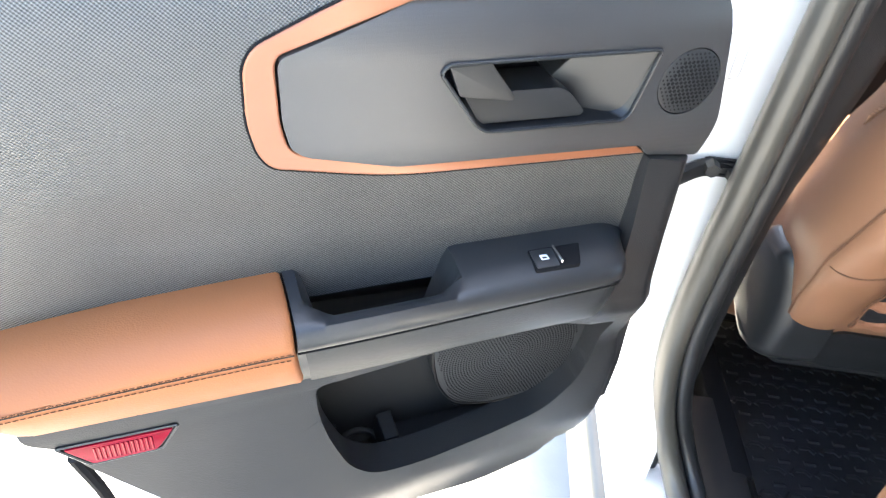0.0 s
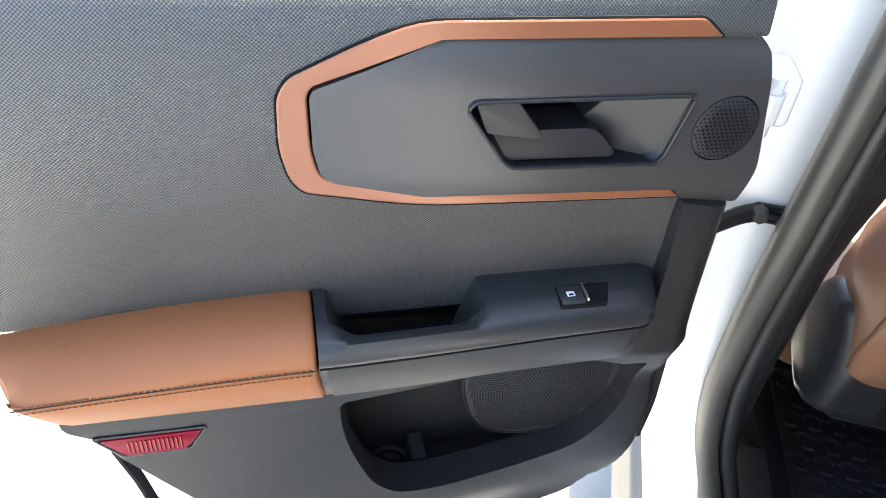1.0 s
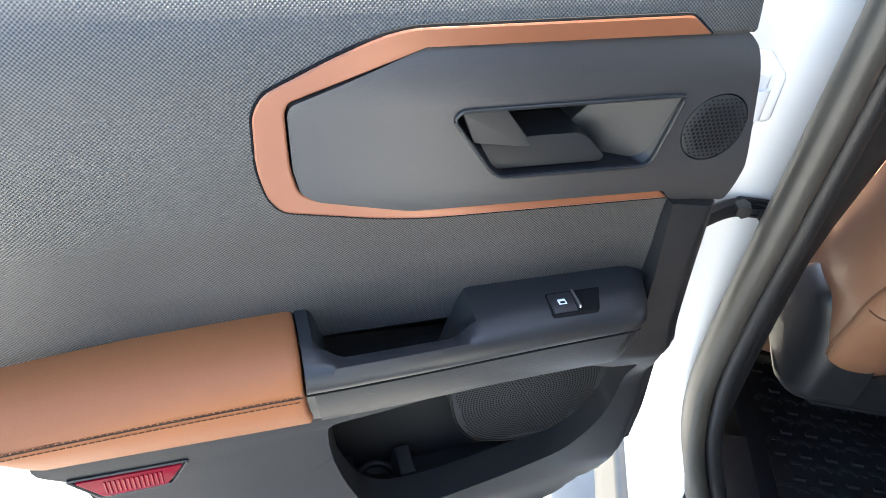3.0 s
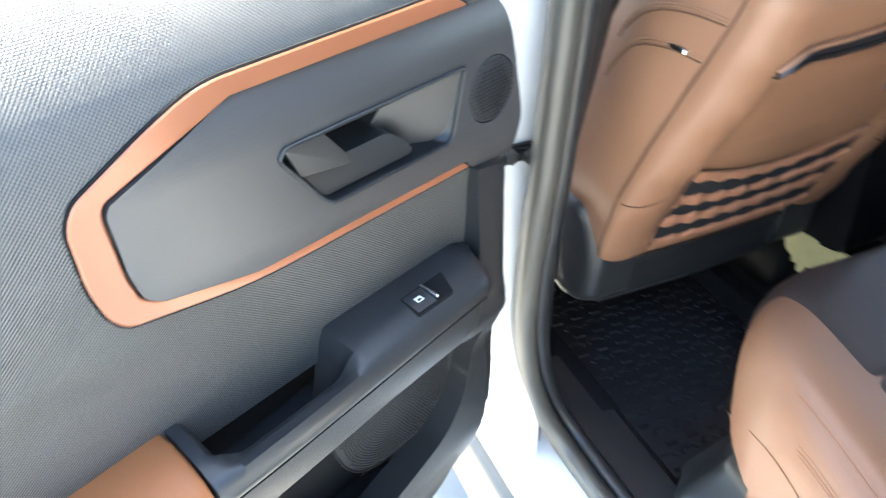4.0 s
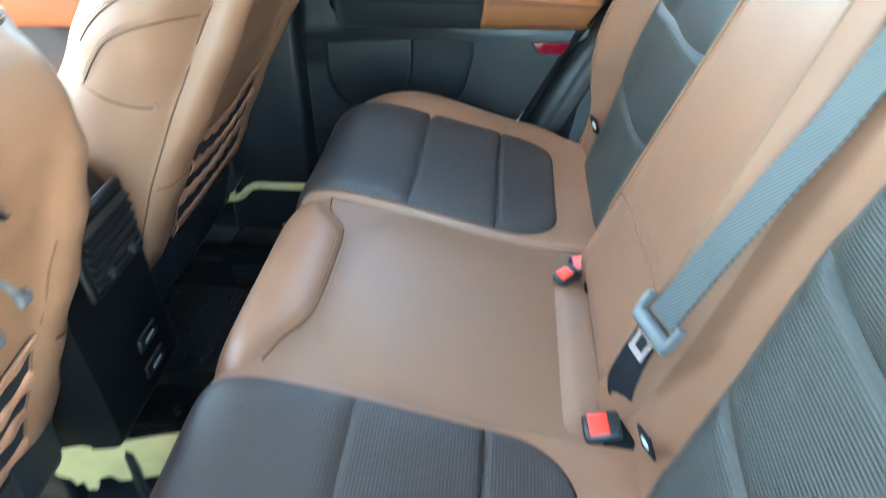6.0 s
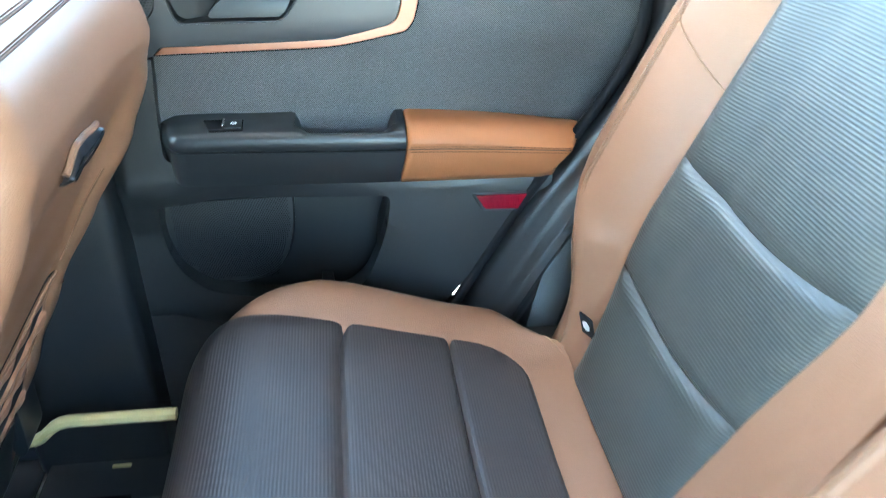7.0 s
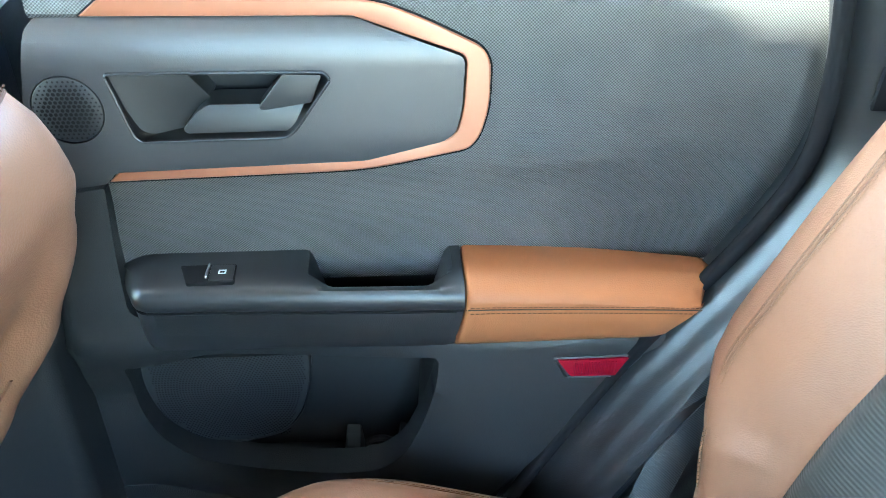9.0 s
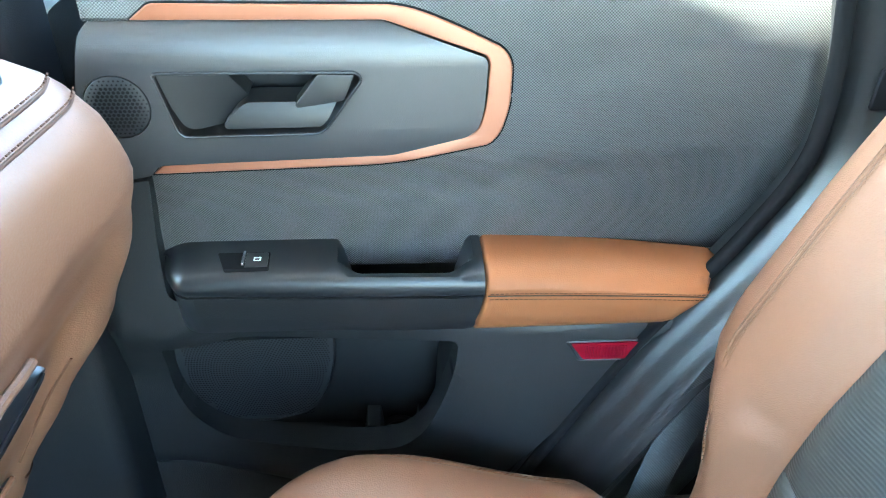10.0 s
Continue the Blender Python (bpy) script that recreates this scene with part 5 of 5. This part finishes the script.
def front_seat(x0, dy, inner):
    """A front seat, seen from behind. inner: 1 where its inboard side is at greater x, else -1."""
    m = inner
    seat = thing("front_seat", "brown leather front car seat with strap panel and zipped pocket", "car seat", Matrix.Translation((x0, dy, 0.0)), "front seats of the car")
    rings = []
    steps = [-1, -0.985, -0.96, -0.92, -0.87, -0.82, -0.78, -0.74, -0.70, -0.66, -0.62, -0.58, -0.5, -0.35, -0.18, 0]
    steps = steps + [-k for k in reversed(steps[:-1])]
    for j in range(64):
        z = 0.645 + 0.625 * j / 63
        y0 = lerp_table(EDGE_Y, z)
        depth = 0.17 - 0.05 * smooth_step(1.1, 1.27, z)
        ring = [Vector((m * p.x, p.y, p.z)) for p in (back_face(k, z, m) for k in steps)]
        bs = (0.0035, 0.008, 0.015, 0.025, 0.04, 0.055, 0.075, 0.095, 0.115, depth - 0.02)
        ring += [Vector((side_x(1, b, z), y0 + b, z)) for b in bs]
        ring += [Vector((half_at(1, z) - 0.02, y0 + depth + 0.012, z)), Vector((0.02 - half_at(-1, z), y0 + depth + 0.012, z))]
        ring += [Vector((-side_x(-1, b, z), y0 + b, z)) for b in reversed(bs)]
        rings.append([Vector((m * p.x, p.y, p.z)) for p in ring])
    back = part("backrest", loft(rings), SEAT_LEATHER, seat, "brown leather backrest with rolled edges", smooth=50)

    def side_at(s, y, z, off=0.0):
        """A place on the side face."""
        return Vector((s * (side_x(s * m, y - lerp_table(EDGE_Y, z), z) + off), y, z))

    for s in (-1, 1):
        line = [Vector((s * (half_at(s * m, z) + 0.0004), lerp_table(EDGE_Y, z) + 0.0012, z)) for z in (0.65, 0.66, 0.69, 0.74, 0.78, 0.83, 0.87, 0.92, 0.97, 1.02, 1.06, 1.10, 1.14, 1.18, 1.21)]
        part("edge_seam", tube(spline(line, 70), 0.0016, 6), SEAM_BROWN, back)
        # two curved seams of the side face, with their stitching
        for run in (((0.594, 1.136), (0.63, 1.137), (0.669, 1.131), (0.703, 1.116), (0.730, 1.095), (0.748, 1.075)), ((0.614, 1.092), (0.645, 1.095), (0.683, 1.089), (0.712, 1.076), (0.735, 1.052), (0.754, 1.026))):
            line = [side_at(s, y, z, 0.0006) for y, z in run]
            part("side_seam", tube(spline(line, 30), 0.0011, 6), SEAM_BROWN, back)
            for lift in (0.004, 0.0075):
                part("stitching", stitches([p + Vector((s * 0.0003, 0, lift)) for p in line], 0.006, 0.004, 0.0007), THREAD, back)
        if s != inner:
            part("side_tag", block((0.0035, 0.026, 0.006), side_at(s, 0.642, 1.099, 0.001), 0.001, 1), CHROME, back, "small bright tag in the side seam")
        # the seam under the side panel, ending in a button
        if s == inner:
            line = [side_at(s, y, z, 0.0004) for y, z in ((0.682, 0.985), (0.70, 0.990), (0.73, 1.004), (0.76, 1.022))]
            part("panel_seam", tube(spline(line, 24), 0.0012, 6), SEAM_BROWN, back)
            button = bmesh.new()
            bmesh.ops.create_uvsphere(button, u_segments=12, v_segments=8, radius=0.005)
            bmesh.ops.scale(button, vec=(0.5, 1, 1), verts=button.verts)
            bmesh.ops.translate(button, vec=side_at(s, 0.679, 0.987, 0.0005), verts=button.verts)
            part("button", button, SEAT_LEATHER, back, "small leather-covered button")
        tuck = [back_face(s * m * k, z, m) + Vector((0, -0.0006, 0)) for k, z in ((0.995, 0.868), (0.96, 0.868), (0.90, 0.870), (0.83, 0.876), (0.76, 0.886))]
        part("edge_tuck", tube(spline(tuck, 20), 0.0010, 6), SEAM_BROWN, back)

    # double seam below the top edge
    for z in (1.218, 1.230):
        line = [back_face(k / 10, z, m) + Vector((0, -0.0008, 0)) for k in range(-9, 10)]
        part("top_seam", tube(spline(line, 40), 0.0012, 6), SEAM_BROWN, back)
        part("stitching", stitches([p + Vector((0, -0.0006, 0.0035)) for p in line], 0.006, 0.004, 0.0007), THREAD_DARK, back)
    for s in (-1, 1):
        part("headrest_guide", block((0.030, 0.030, 0.026), (s * 0.126, 0.585, 1.240), 0.004, 3), PLASTIC_SMOOTH, back, "dark plastic headrest guide")

    # strap panel: black webbing behind four scalloped leather bands
    def panel_top(k):
        return 0.918 - 0.034 * (1 - (k / 0.64) ** 2)

    def panel_low(k):
        return 0.736 + 0.006 * (k / 0.64) ** 2

    def strap_face(a, b, proud=0.0):
        k = -0.64 + 1.28 * a
        low, top = panel_low(k), panel_top(k)
        return back_face(k, low + (top - low) * b, m) + Vector((0, -0.0030 - proud, 0))

    panel = part("strap_panel", sheet(lambda a, b: strap_face(a, b), 40, 14, (0, 0.006, 0)), STRIP, seat, "woven leather strap panel over black webbing")
    for row in range(4):
        def band(a, b, row=row):
            wave = 0.5 + 0.5 * math.cos(2 * math.pi * (7 * a + 0.5 * (row % 2)))
            centre = (row + 0.03 * (row - 1.5)) / 3 * 0.86 + 0.07
            half_b = 0.060 + 0.030 * wave ** 2
            edge = abs(2 * b - 1)
            bb = centre + (2 * b - 1) * half_b
            return strap_face(a, min(max(bb, 0.0), 1.0), 0.0052 * (1 - edge ** 4) * (0.55 + 0.45 * wave))
        part("strap_band", sheet(band, 84, 6, (0, 0.002, 0)), STRAP_LEATHER, panel, "scalloped tan leather band")
    hem = [strap_face(a / 12, 1.0, 0.001) for a in range(13)]
    part("pocket_hem", tube(spline(hem, 40), 0.0022, 6), SEAT_LEATHER, seat)
    for a in (0.0, 1.0):
        part("panel_hem", tube(spline([strap_face(a, b / 6, 0.0) for b in range(7)], 20), 0.0016, 6), SEAM_BROWN, seat)

    # zipped pocket: two lips, the dark slit between them and the teeth
    zip_k, zip_end = (-0.80 if m > 0 else -0.20), 0.22
    ks = [zip_k + (zip_end - zip_k) * i / 24 for i in range(25)]

    def slit(a, b):
        k = zip_k + (zip_end - zip_k) * a
        open_h = 0.027 * math.sin(math.pi * min(max(a * 0.97 + 0.02, 0), 1)) ** 0.55
        return back_face(k, zip_z(k) - open_h * b, m) + Vector((0, -0.0050 - 0.0055 * math.sin(math.pi * b), 0))

    zip_part = part("zip", sheet(slit, 56, 10, (0, 0.004, 0)), ZIP_BLACK, seat, "black zip of the pocket")
    lip = [back_face(k, zip_z(k) + 0.0022, m) + Vector((0, -0.0030, 0)) for k in ks]
    part("zip_lip", tube(spline(lip, 60), 0.0030, 8), SEAT_LEATHER, zip_part)
    for off in (-0.0095, -0.0165):
        line = [back_face(k, zip_z(k) + off * math.sin(math.pi * (k - zip_k) / (zip_end - zip_k)) ** 0.55, m) + Vector((0, -0.0106, 0)) for k in ks[1:-1]]
        part("zip_teeth", tube(spline(line, 60), 0.0012, 6), BLACK, zip_part)
    base = back_face(-0.06, zip_z(-0.06) - 0.012, m) + Vector((0, -0.006, 0))
    for dx, dz in ((0.006, -0.066), (0.042, -0.058)) if m > 0 else ():
        end = base + Vector((dx * m, 0.004, dz))
        part("zip_pull", tube([base, base.lerp(end, 0.5) + Vector((0, -0.006, 0)), end], 0.0042, 6, flat=0.4), PULL, zip_part, "grey cord zip pull")
        part("pull_end", block((0.013, 0.008, 0.010), end + Vector((0, -0.002, 0)), 0.003, 2), PULL, zip_part)
    # the pocket's edge down both sides
    for s in (-1, 1):
        line = [back_face(s * m * k, z, m) + Vector((0, -0.0004, 0)) for k, z in ((0.66, 0.93), (0.665, 0.97), (0.67, 1.00), (0.675, 1.03))]
        part("pocket_side", tube(spline(line, 16), 0.0012, 6), SEAM_BROWN, seat)

    # black plastic below, hinge covers, cushion and frame
    def cover(a, b):
        k = -0.90 + 1.80 * a
        z = 0.632 + (panel_low(max(min(k, 0.64), -0.64)) - 0.022 - 0.045 * smooth_step(0.62, 0.9, abs(k)) - 0.632) * b
        return back_face(k, z, m) + Vector((0, -0.0055 * smooth_step(0.95, 0.60, abs(k)) + 0.004 * smooth_step(0.62, 0.9, abs(k)), 0))

    part("lower_cover", sheet(cover, 24, 6, (0, 0.01, 0)), PLASTIC, seat, "black plastic lower edge")
    part("lower_frame", tube([(-0.195, 0.800, 0.640), (-0.17, 0.794, 0.628), (0, 0.792, 0.624), (0.17, 0.794, 0.628), (0.195, 0.800, 0.640)], 0.014, 8), PLASTIC, seat)
    hinge_line = [(0.752, 0.660), (0.748, 0.735), (0.760, 0.795), (0.785, 0.822), (0.86, 0.815), (0.89, 0.76), (0.88, 0.67), (0.82, 0.645), (0.77, 0.642)]
    for s in (-1, 1):
        part("hinge_cover", prism(rounded(hinge_line, 0.02), 0.165, 0.252 if s == m else 0.236, bevel=0.020, seg=5, place=(lambda a, b, d, s=s: (s * (d - 0.022 * smooth_step(0.80, 0.75, a)), a, b))), PLASTIC_SMOOTH, seat, "black plastic hinge cover")
    part("seat_cushion", block((0.50, 0.52, 0.15), (0, 1.13, 0.67), 0.05, 4), SEAT_LEATHER, seat)
    part("seat_frame", block((0.44, 0.30, 0.14), (0, 1.17, 0.535), 0.02, 2), BLACK, seat)
    if inner > 0:
        x = 0.285
        rail = part("seat_rail", prism(rounded([(0.66, 0.602), (0.808, 0.614), (0.832, 0.606), (0.830, 0.597), (0.818, 0.588), (0.813, 0.570), (0.800, 0.560), (0.797, 0.546), (0.788, 0.550), (0.786, 0.534), (0.775, 0.530), (0.772, 0.549), (0.756, 0.552), (0.745, 0.538), (0.66, 0.530)], 0.003), 0.0, 0.006, bevel=0.001, place=(lambda a, b, d, x=x: (x + d - 0.35 * (a - 0.75), a, b))), RAIL, seat, "pale yellow plated seat rail bracket, sunlight put into its colour")
        part("rail_lock", tube([(x + 0.02, 0.735, 0.612), (x - 0.004, 0.715, 0.53), (x - 0.004, 0.70, 0.47)], 0.007, 6), PLASTIC_SMOOTH, rail)
    else:
        x = 0.232
        rail = part("seat_rail", tube(spline([(x, 0.860, 0.594), (x, 0.815, 0.590), (x, 0.785, 0.590), (x, 0.752, 0.617), (x, 0.70, 0.619), (x, 0.60, 0.618)], 24), 0.010, 8, flat=0.8), RAIL, seat, "pale yellow plated seat rail, sunlight put into its colour")
        part("rail_foot", block((0.012, 0.055, 0.030), (x, 0.820, 0.594), 0.004, 2), RAIL, rail)
        part("rail_stem", prism(rounded([(0.800, 0.59), (0.812, 0.59), (0.808, 0.662), (0.798, 0.660)], 0.002), 0.0, 0.004, bevel=0.0008, place=(lambda a, b, d, x=x: (x + d, a, b))), RAIL, rail)
        part("rail_clip", block((0.006, 0.026, 0.004), (x, 0.690, 0.525), 0.0015, 2), RAIL, rail)
    for s in (-1, 1):
        part("track", block((0.04, 0.55, 0.05), (s * 0.2, 0.95, 0.46), 0.008, 2), BLACK, seat)
        if s == m:
            part("track_clip", tube(spline([(s * 0.2 - 0.02, 0.70, 0.50), (s * 0.2 - 0.03, 0.675, 0.47), (s * 0.2, 0.665, 0.44), (s * 0.2 + 0.03, 0.675, 0.47)], 12), 0.008, 6), PLASTIC_SMOOTH, seat)
    # head restraint
    rest_rings = []
    for j in range(17):
        q = -1 + 2 * j / 16
        k = max(1 - abs(q) ** 4, 0.02) ** 0.5
        rest_rings.append([Vector((0.13 * k * (abs(math.cos(a)) ** 0.5) * (1 if math.cos(a) >= 0 else -1), 0.685 + 0.05 * k * math.sin(a), 1.42 + 0.09 * q)) for a in (2 * math.pi * i / 24 for i in range(24))])
    part("head_restraint", loft(rest_rings), SEAT_LEATHER, seat, smooth=60)
    for s in (-1, 1):
        part("restraint_post", tube([(s * 0.065, 0.66, 1.24), (s * 0.065, 0.68, 1.36)], 0.007, 8), CHROME, seat)
        part("post_collar", block((0.036, 0.034, 0.022), (s * 0.065, 0.660, 1.272), 0.005, 2), PLASTIC_SMOOTH, seat, "black post collar")
    return seat


front_seat(0.660, 0.0, 1)
front_seat(1.407, 0.010, -1)

# ---- centre console ----
console = thing("centre_console", "black plastic centre console with rear air vents", "console")
part("console_body", prism(rounded([(0.715, 0.615), (0.74, 0.88), (0.80, 0.95), (1.9, 0.95), (1.9, 0.44), (0.95, 0.44), (0.90, 0.58)], 0.02), 0.0, 0.20, bevel=0.025, seg=4, place=(lambda a, b, d: (MID - 0.10 + d, a, b))), CUP_BLACK, console)
face_turn = Euler((radians(-5), 0, 0)).to_matrix()
vent = part("air_vent", block((0.135, 0.012, 0.105), (MID, 0.722, 0.872), 0.012, 3, face_turn), CUP_BLACK, console, "black rear air vent")
part("vent_opening", block((0.115, 0.006, 0.085), (MID, 0.717, 0.872), 0.008, 2, face_turn), BLACK, vent)
for k in range(6):
    part("vent_slat", block((0.113, 0.014, 0.004), (MID, 0.714, 0.838 + 0.0135 * k), 0.0015, 1, Euler((radians(25), 0, 0)).to_matrix()), CUP_BLACK, vent)
for x in (-0.028, 0.028):
    part("vent_tab", block((0.008, 0.012, 0.014), (MID + x, 0.708, 0.842), 0.002, 2), HANDLE_GREY, vent, "grey vent tab")
for k, z in enumerate((0.70, 0.655)):
    port = part("socket_panel", block((0.05, 0.006, 0.022), (MID + 0.01, 0.712 - 0.0, z + 0.01), 0.004, 2), CUP_BLACK, console)
    part("socket", block((0.022, 0.004, 0.006), (MID + 0.01, 0.708, z + 0.01), 0.001, 1), BELT_PLASTIC, port)
part("console_foot", block((0.16, 0.14, 0.20), (MID, 0.90, 0.51), 0.02, 3), CUP_BLACK, console)

# ---- floor mats ----
for s in (-1, 1):
    mat_label = "black rubber floor mat with raised curved ribs"
    floor_mat = tagged(part("floor_mat", block((0.40, 0.52, 0.014), (at_mid(s, 0.325), 0.83, 0.402), 0.005, 2), MAT_RUBBER), mat_label, "floor mat", "rear floor mats")
    ribs = bmesh.new()
    for i in range(9):
        for j in range(11):
            cx = at_mid(s, 0.15) + s * (0.018 + i * 0.042 + (0.021 if j % 2 else 0))
            cy = 0.60 + j * 0.046
            if abs(cx - MID) > 0.51:
                continue
            arc = [Vector((cx + 0.017 * math.cos(a), cy + 0.017 * math.sin(a), 0.410)) for a in (radians(20), radians(60), radians(120), radians(160))]
            tube(arc, 0.0045, 5, bm=ribs, flat=0.6)
            tube([Vector((cx - 0.009, cy - 0.016, 0.410)), Vector((cx + 0.009, cy - 0.016, 0.410))], 0.0045, 5, bm=ribs, flat=0.6)
    tagged(part("mat_ribs", ribs, MAT_RUBBER, floor_mat), kind="stuff")
part("floor_tunnel", block((0.16, 1.1, 0.09), (MID, 0.45, 0.42), 0.03, 3), CARPET, body)

# ---- far front door's armrest, seen past the seat ----
front_door = thing("front_door", "closed front car door with a brown padded armrest", "car door")
part("door_panel", prism(rounded([(0.83, 0.45), (1.9, 0.45), (1.9, 1.22), (0.83, 1.22)], 0.02), 0.0, 0.03, bevel=0.008, place=(lambda a, b, d: (1.745 - d, a, b))), PLASTIC_GREY, front_door)
part("armrest_pad", block((0.07, 0.42, 0.085), (1.70, 1.08, 0.975), 0.02, 4), LEATHER, front_door, "brown padded leather armrest")

# ---- door check strap and hinge at the open door ----
check = thing("door_check", "black steel door check strap bolted to the pillar", "door check")
part("strap", tube(spline([(0.155, 0.600, 0.997), (0.20, 0.640, 1.000), (0.235, 0.662, 1.005), (0.270, 0.664, 1.006)], 20), 0.007, 8, flat=1.6), PLASTIC_SMOOTH, check)
part("bracket", block((0.044, 0.012, 0.021), (0.255, 0.664, 1.006), 0.006, 2), BLACK, check)
for x in (0.240, 0.265):
    bolt_bm = bmesh.new()
    bmesh.ops.create_cone(bolt_bm, cap_ends=True, segments=6, radius1=0.0085, radius2=0.0075, depth=0.012)
    bmesh.ops.transform(bolt_bm, matrix=Matrix.Translation((x, 0.653, 1.010 - (x - 0.24) * 0.25)) @ Euler((radians(90), 0, 0)).to_matrix().to_4x4(), verts=bolt_bm.verts)
    part("bolt", bolt_bm, PLASTIC_SMOOTH, check, smooth=0)

# white hinge on the pillar
hinge = part("door_hinge", block((0.030, 0.05, 0.045), (0.198, 0.622, 1.150), 0.007, 3), PAINT, body, "white painted steel door hinge")
part("hinge_pin", tube([(0.192, 0.596, 1.122), (0.192, 0.596, 1.172)], 0.007, 10), PAINT, hinge)
part("hinge_knuckle", tube([(0.192, 0.596, 1.134), (0.192, 0.596, 1.160)], 0.010, 12), PAINT, hinge)
# black plate on the far pillar trim, standing for the shaded coat hook recess
part("hook_recess", block((0.006, 0.045, 0.035), (1.676, -0.035, 1.18), 0.003, 2), BLACK, body, "black plate standing for a shaded recess in the pillar trim")
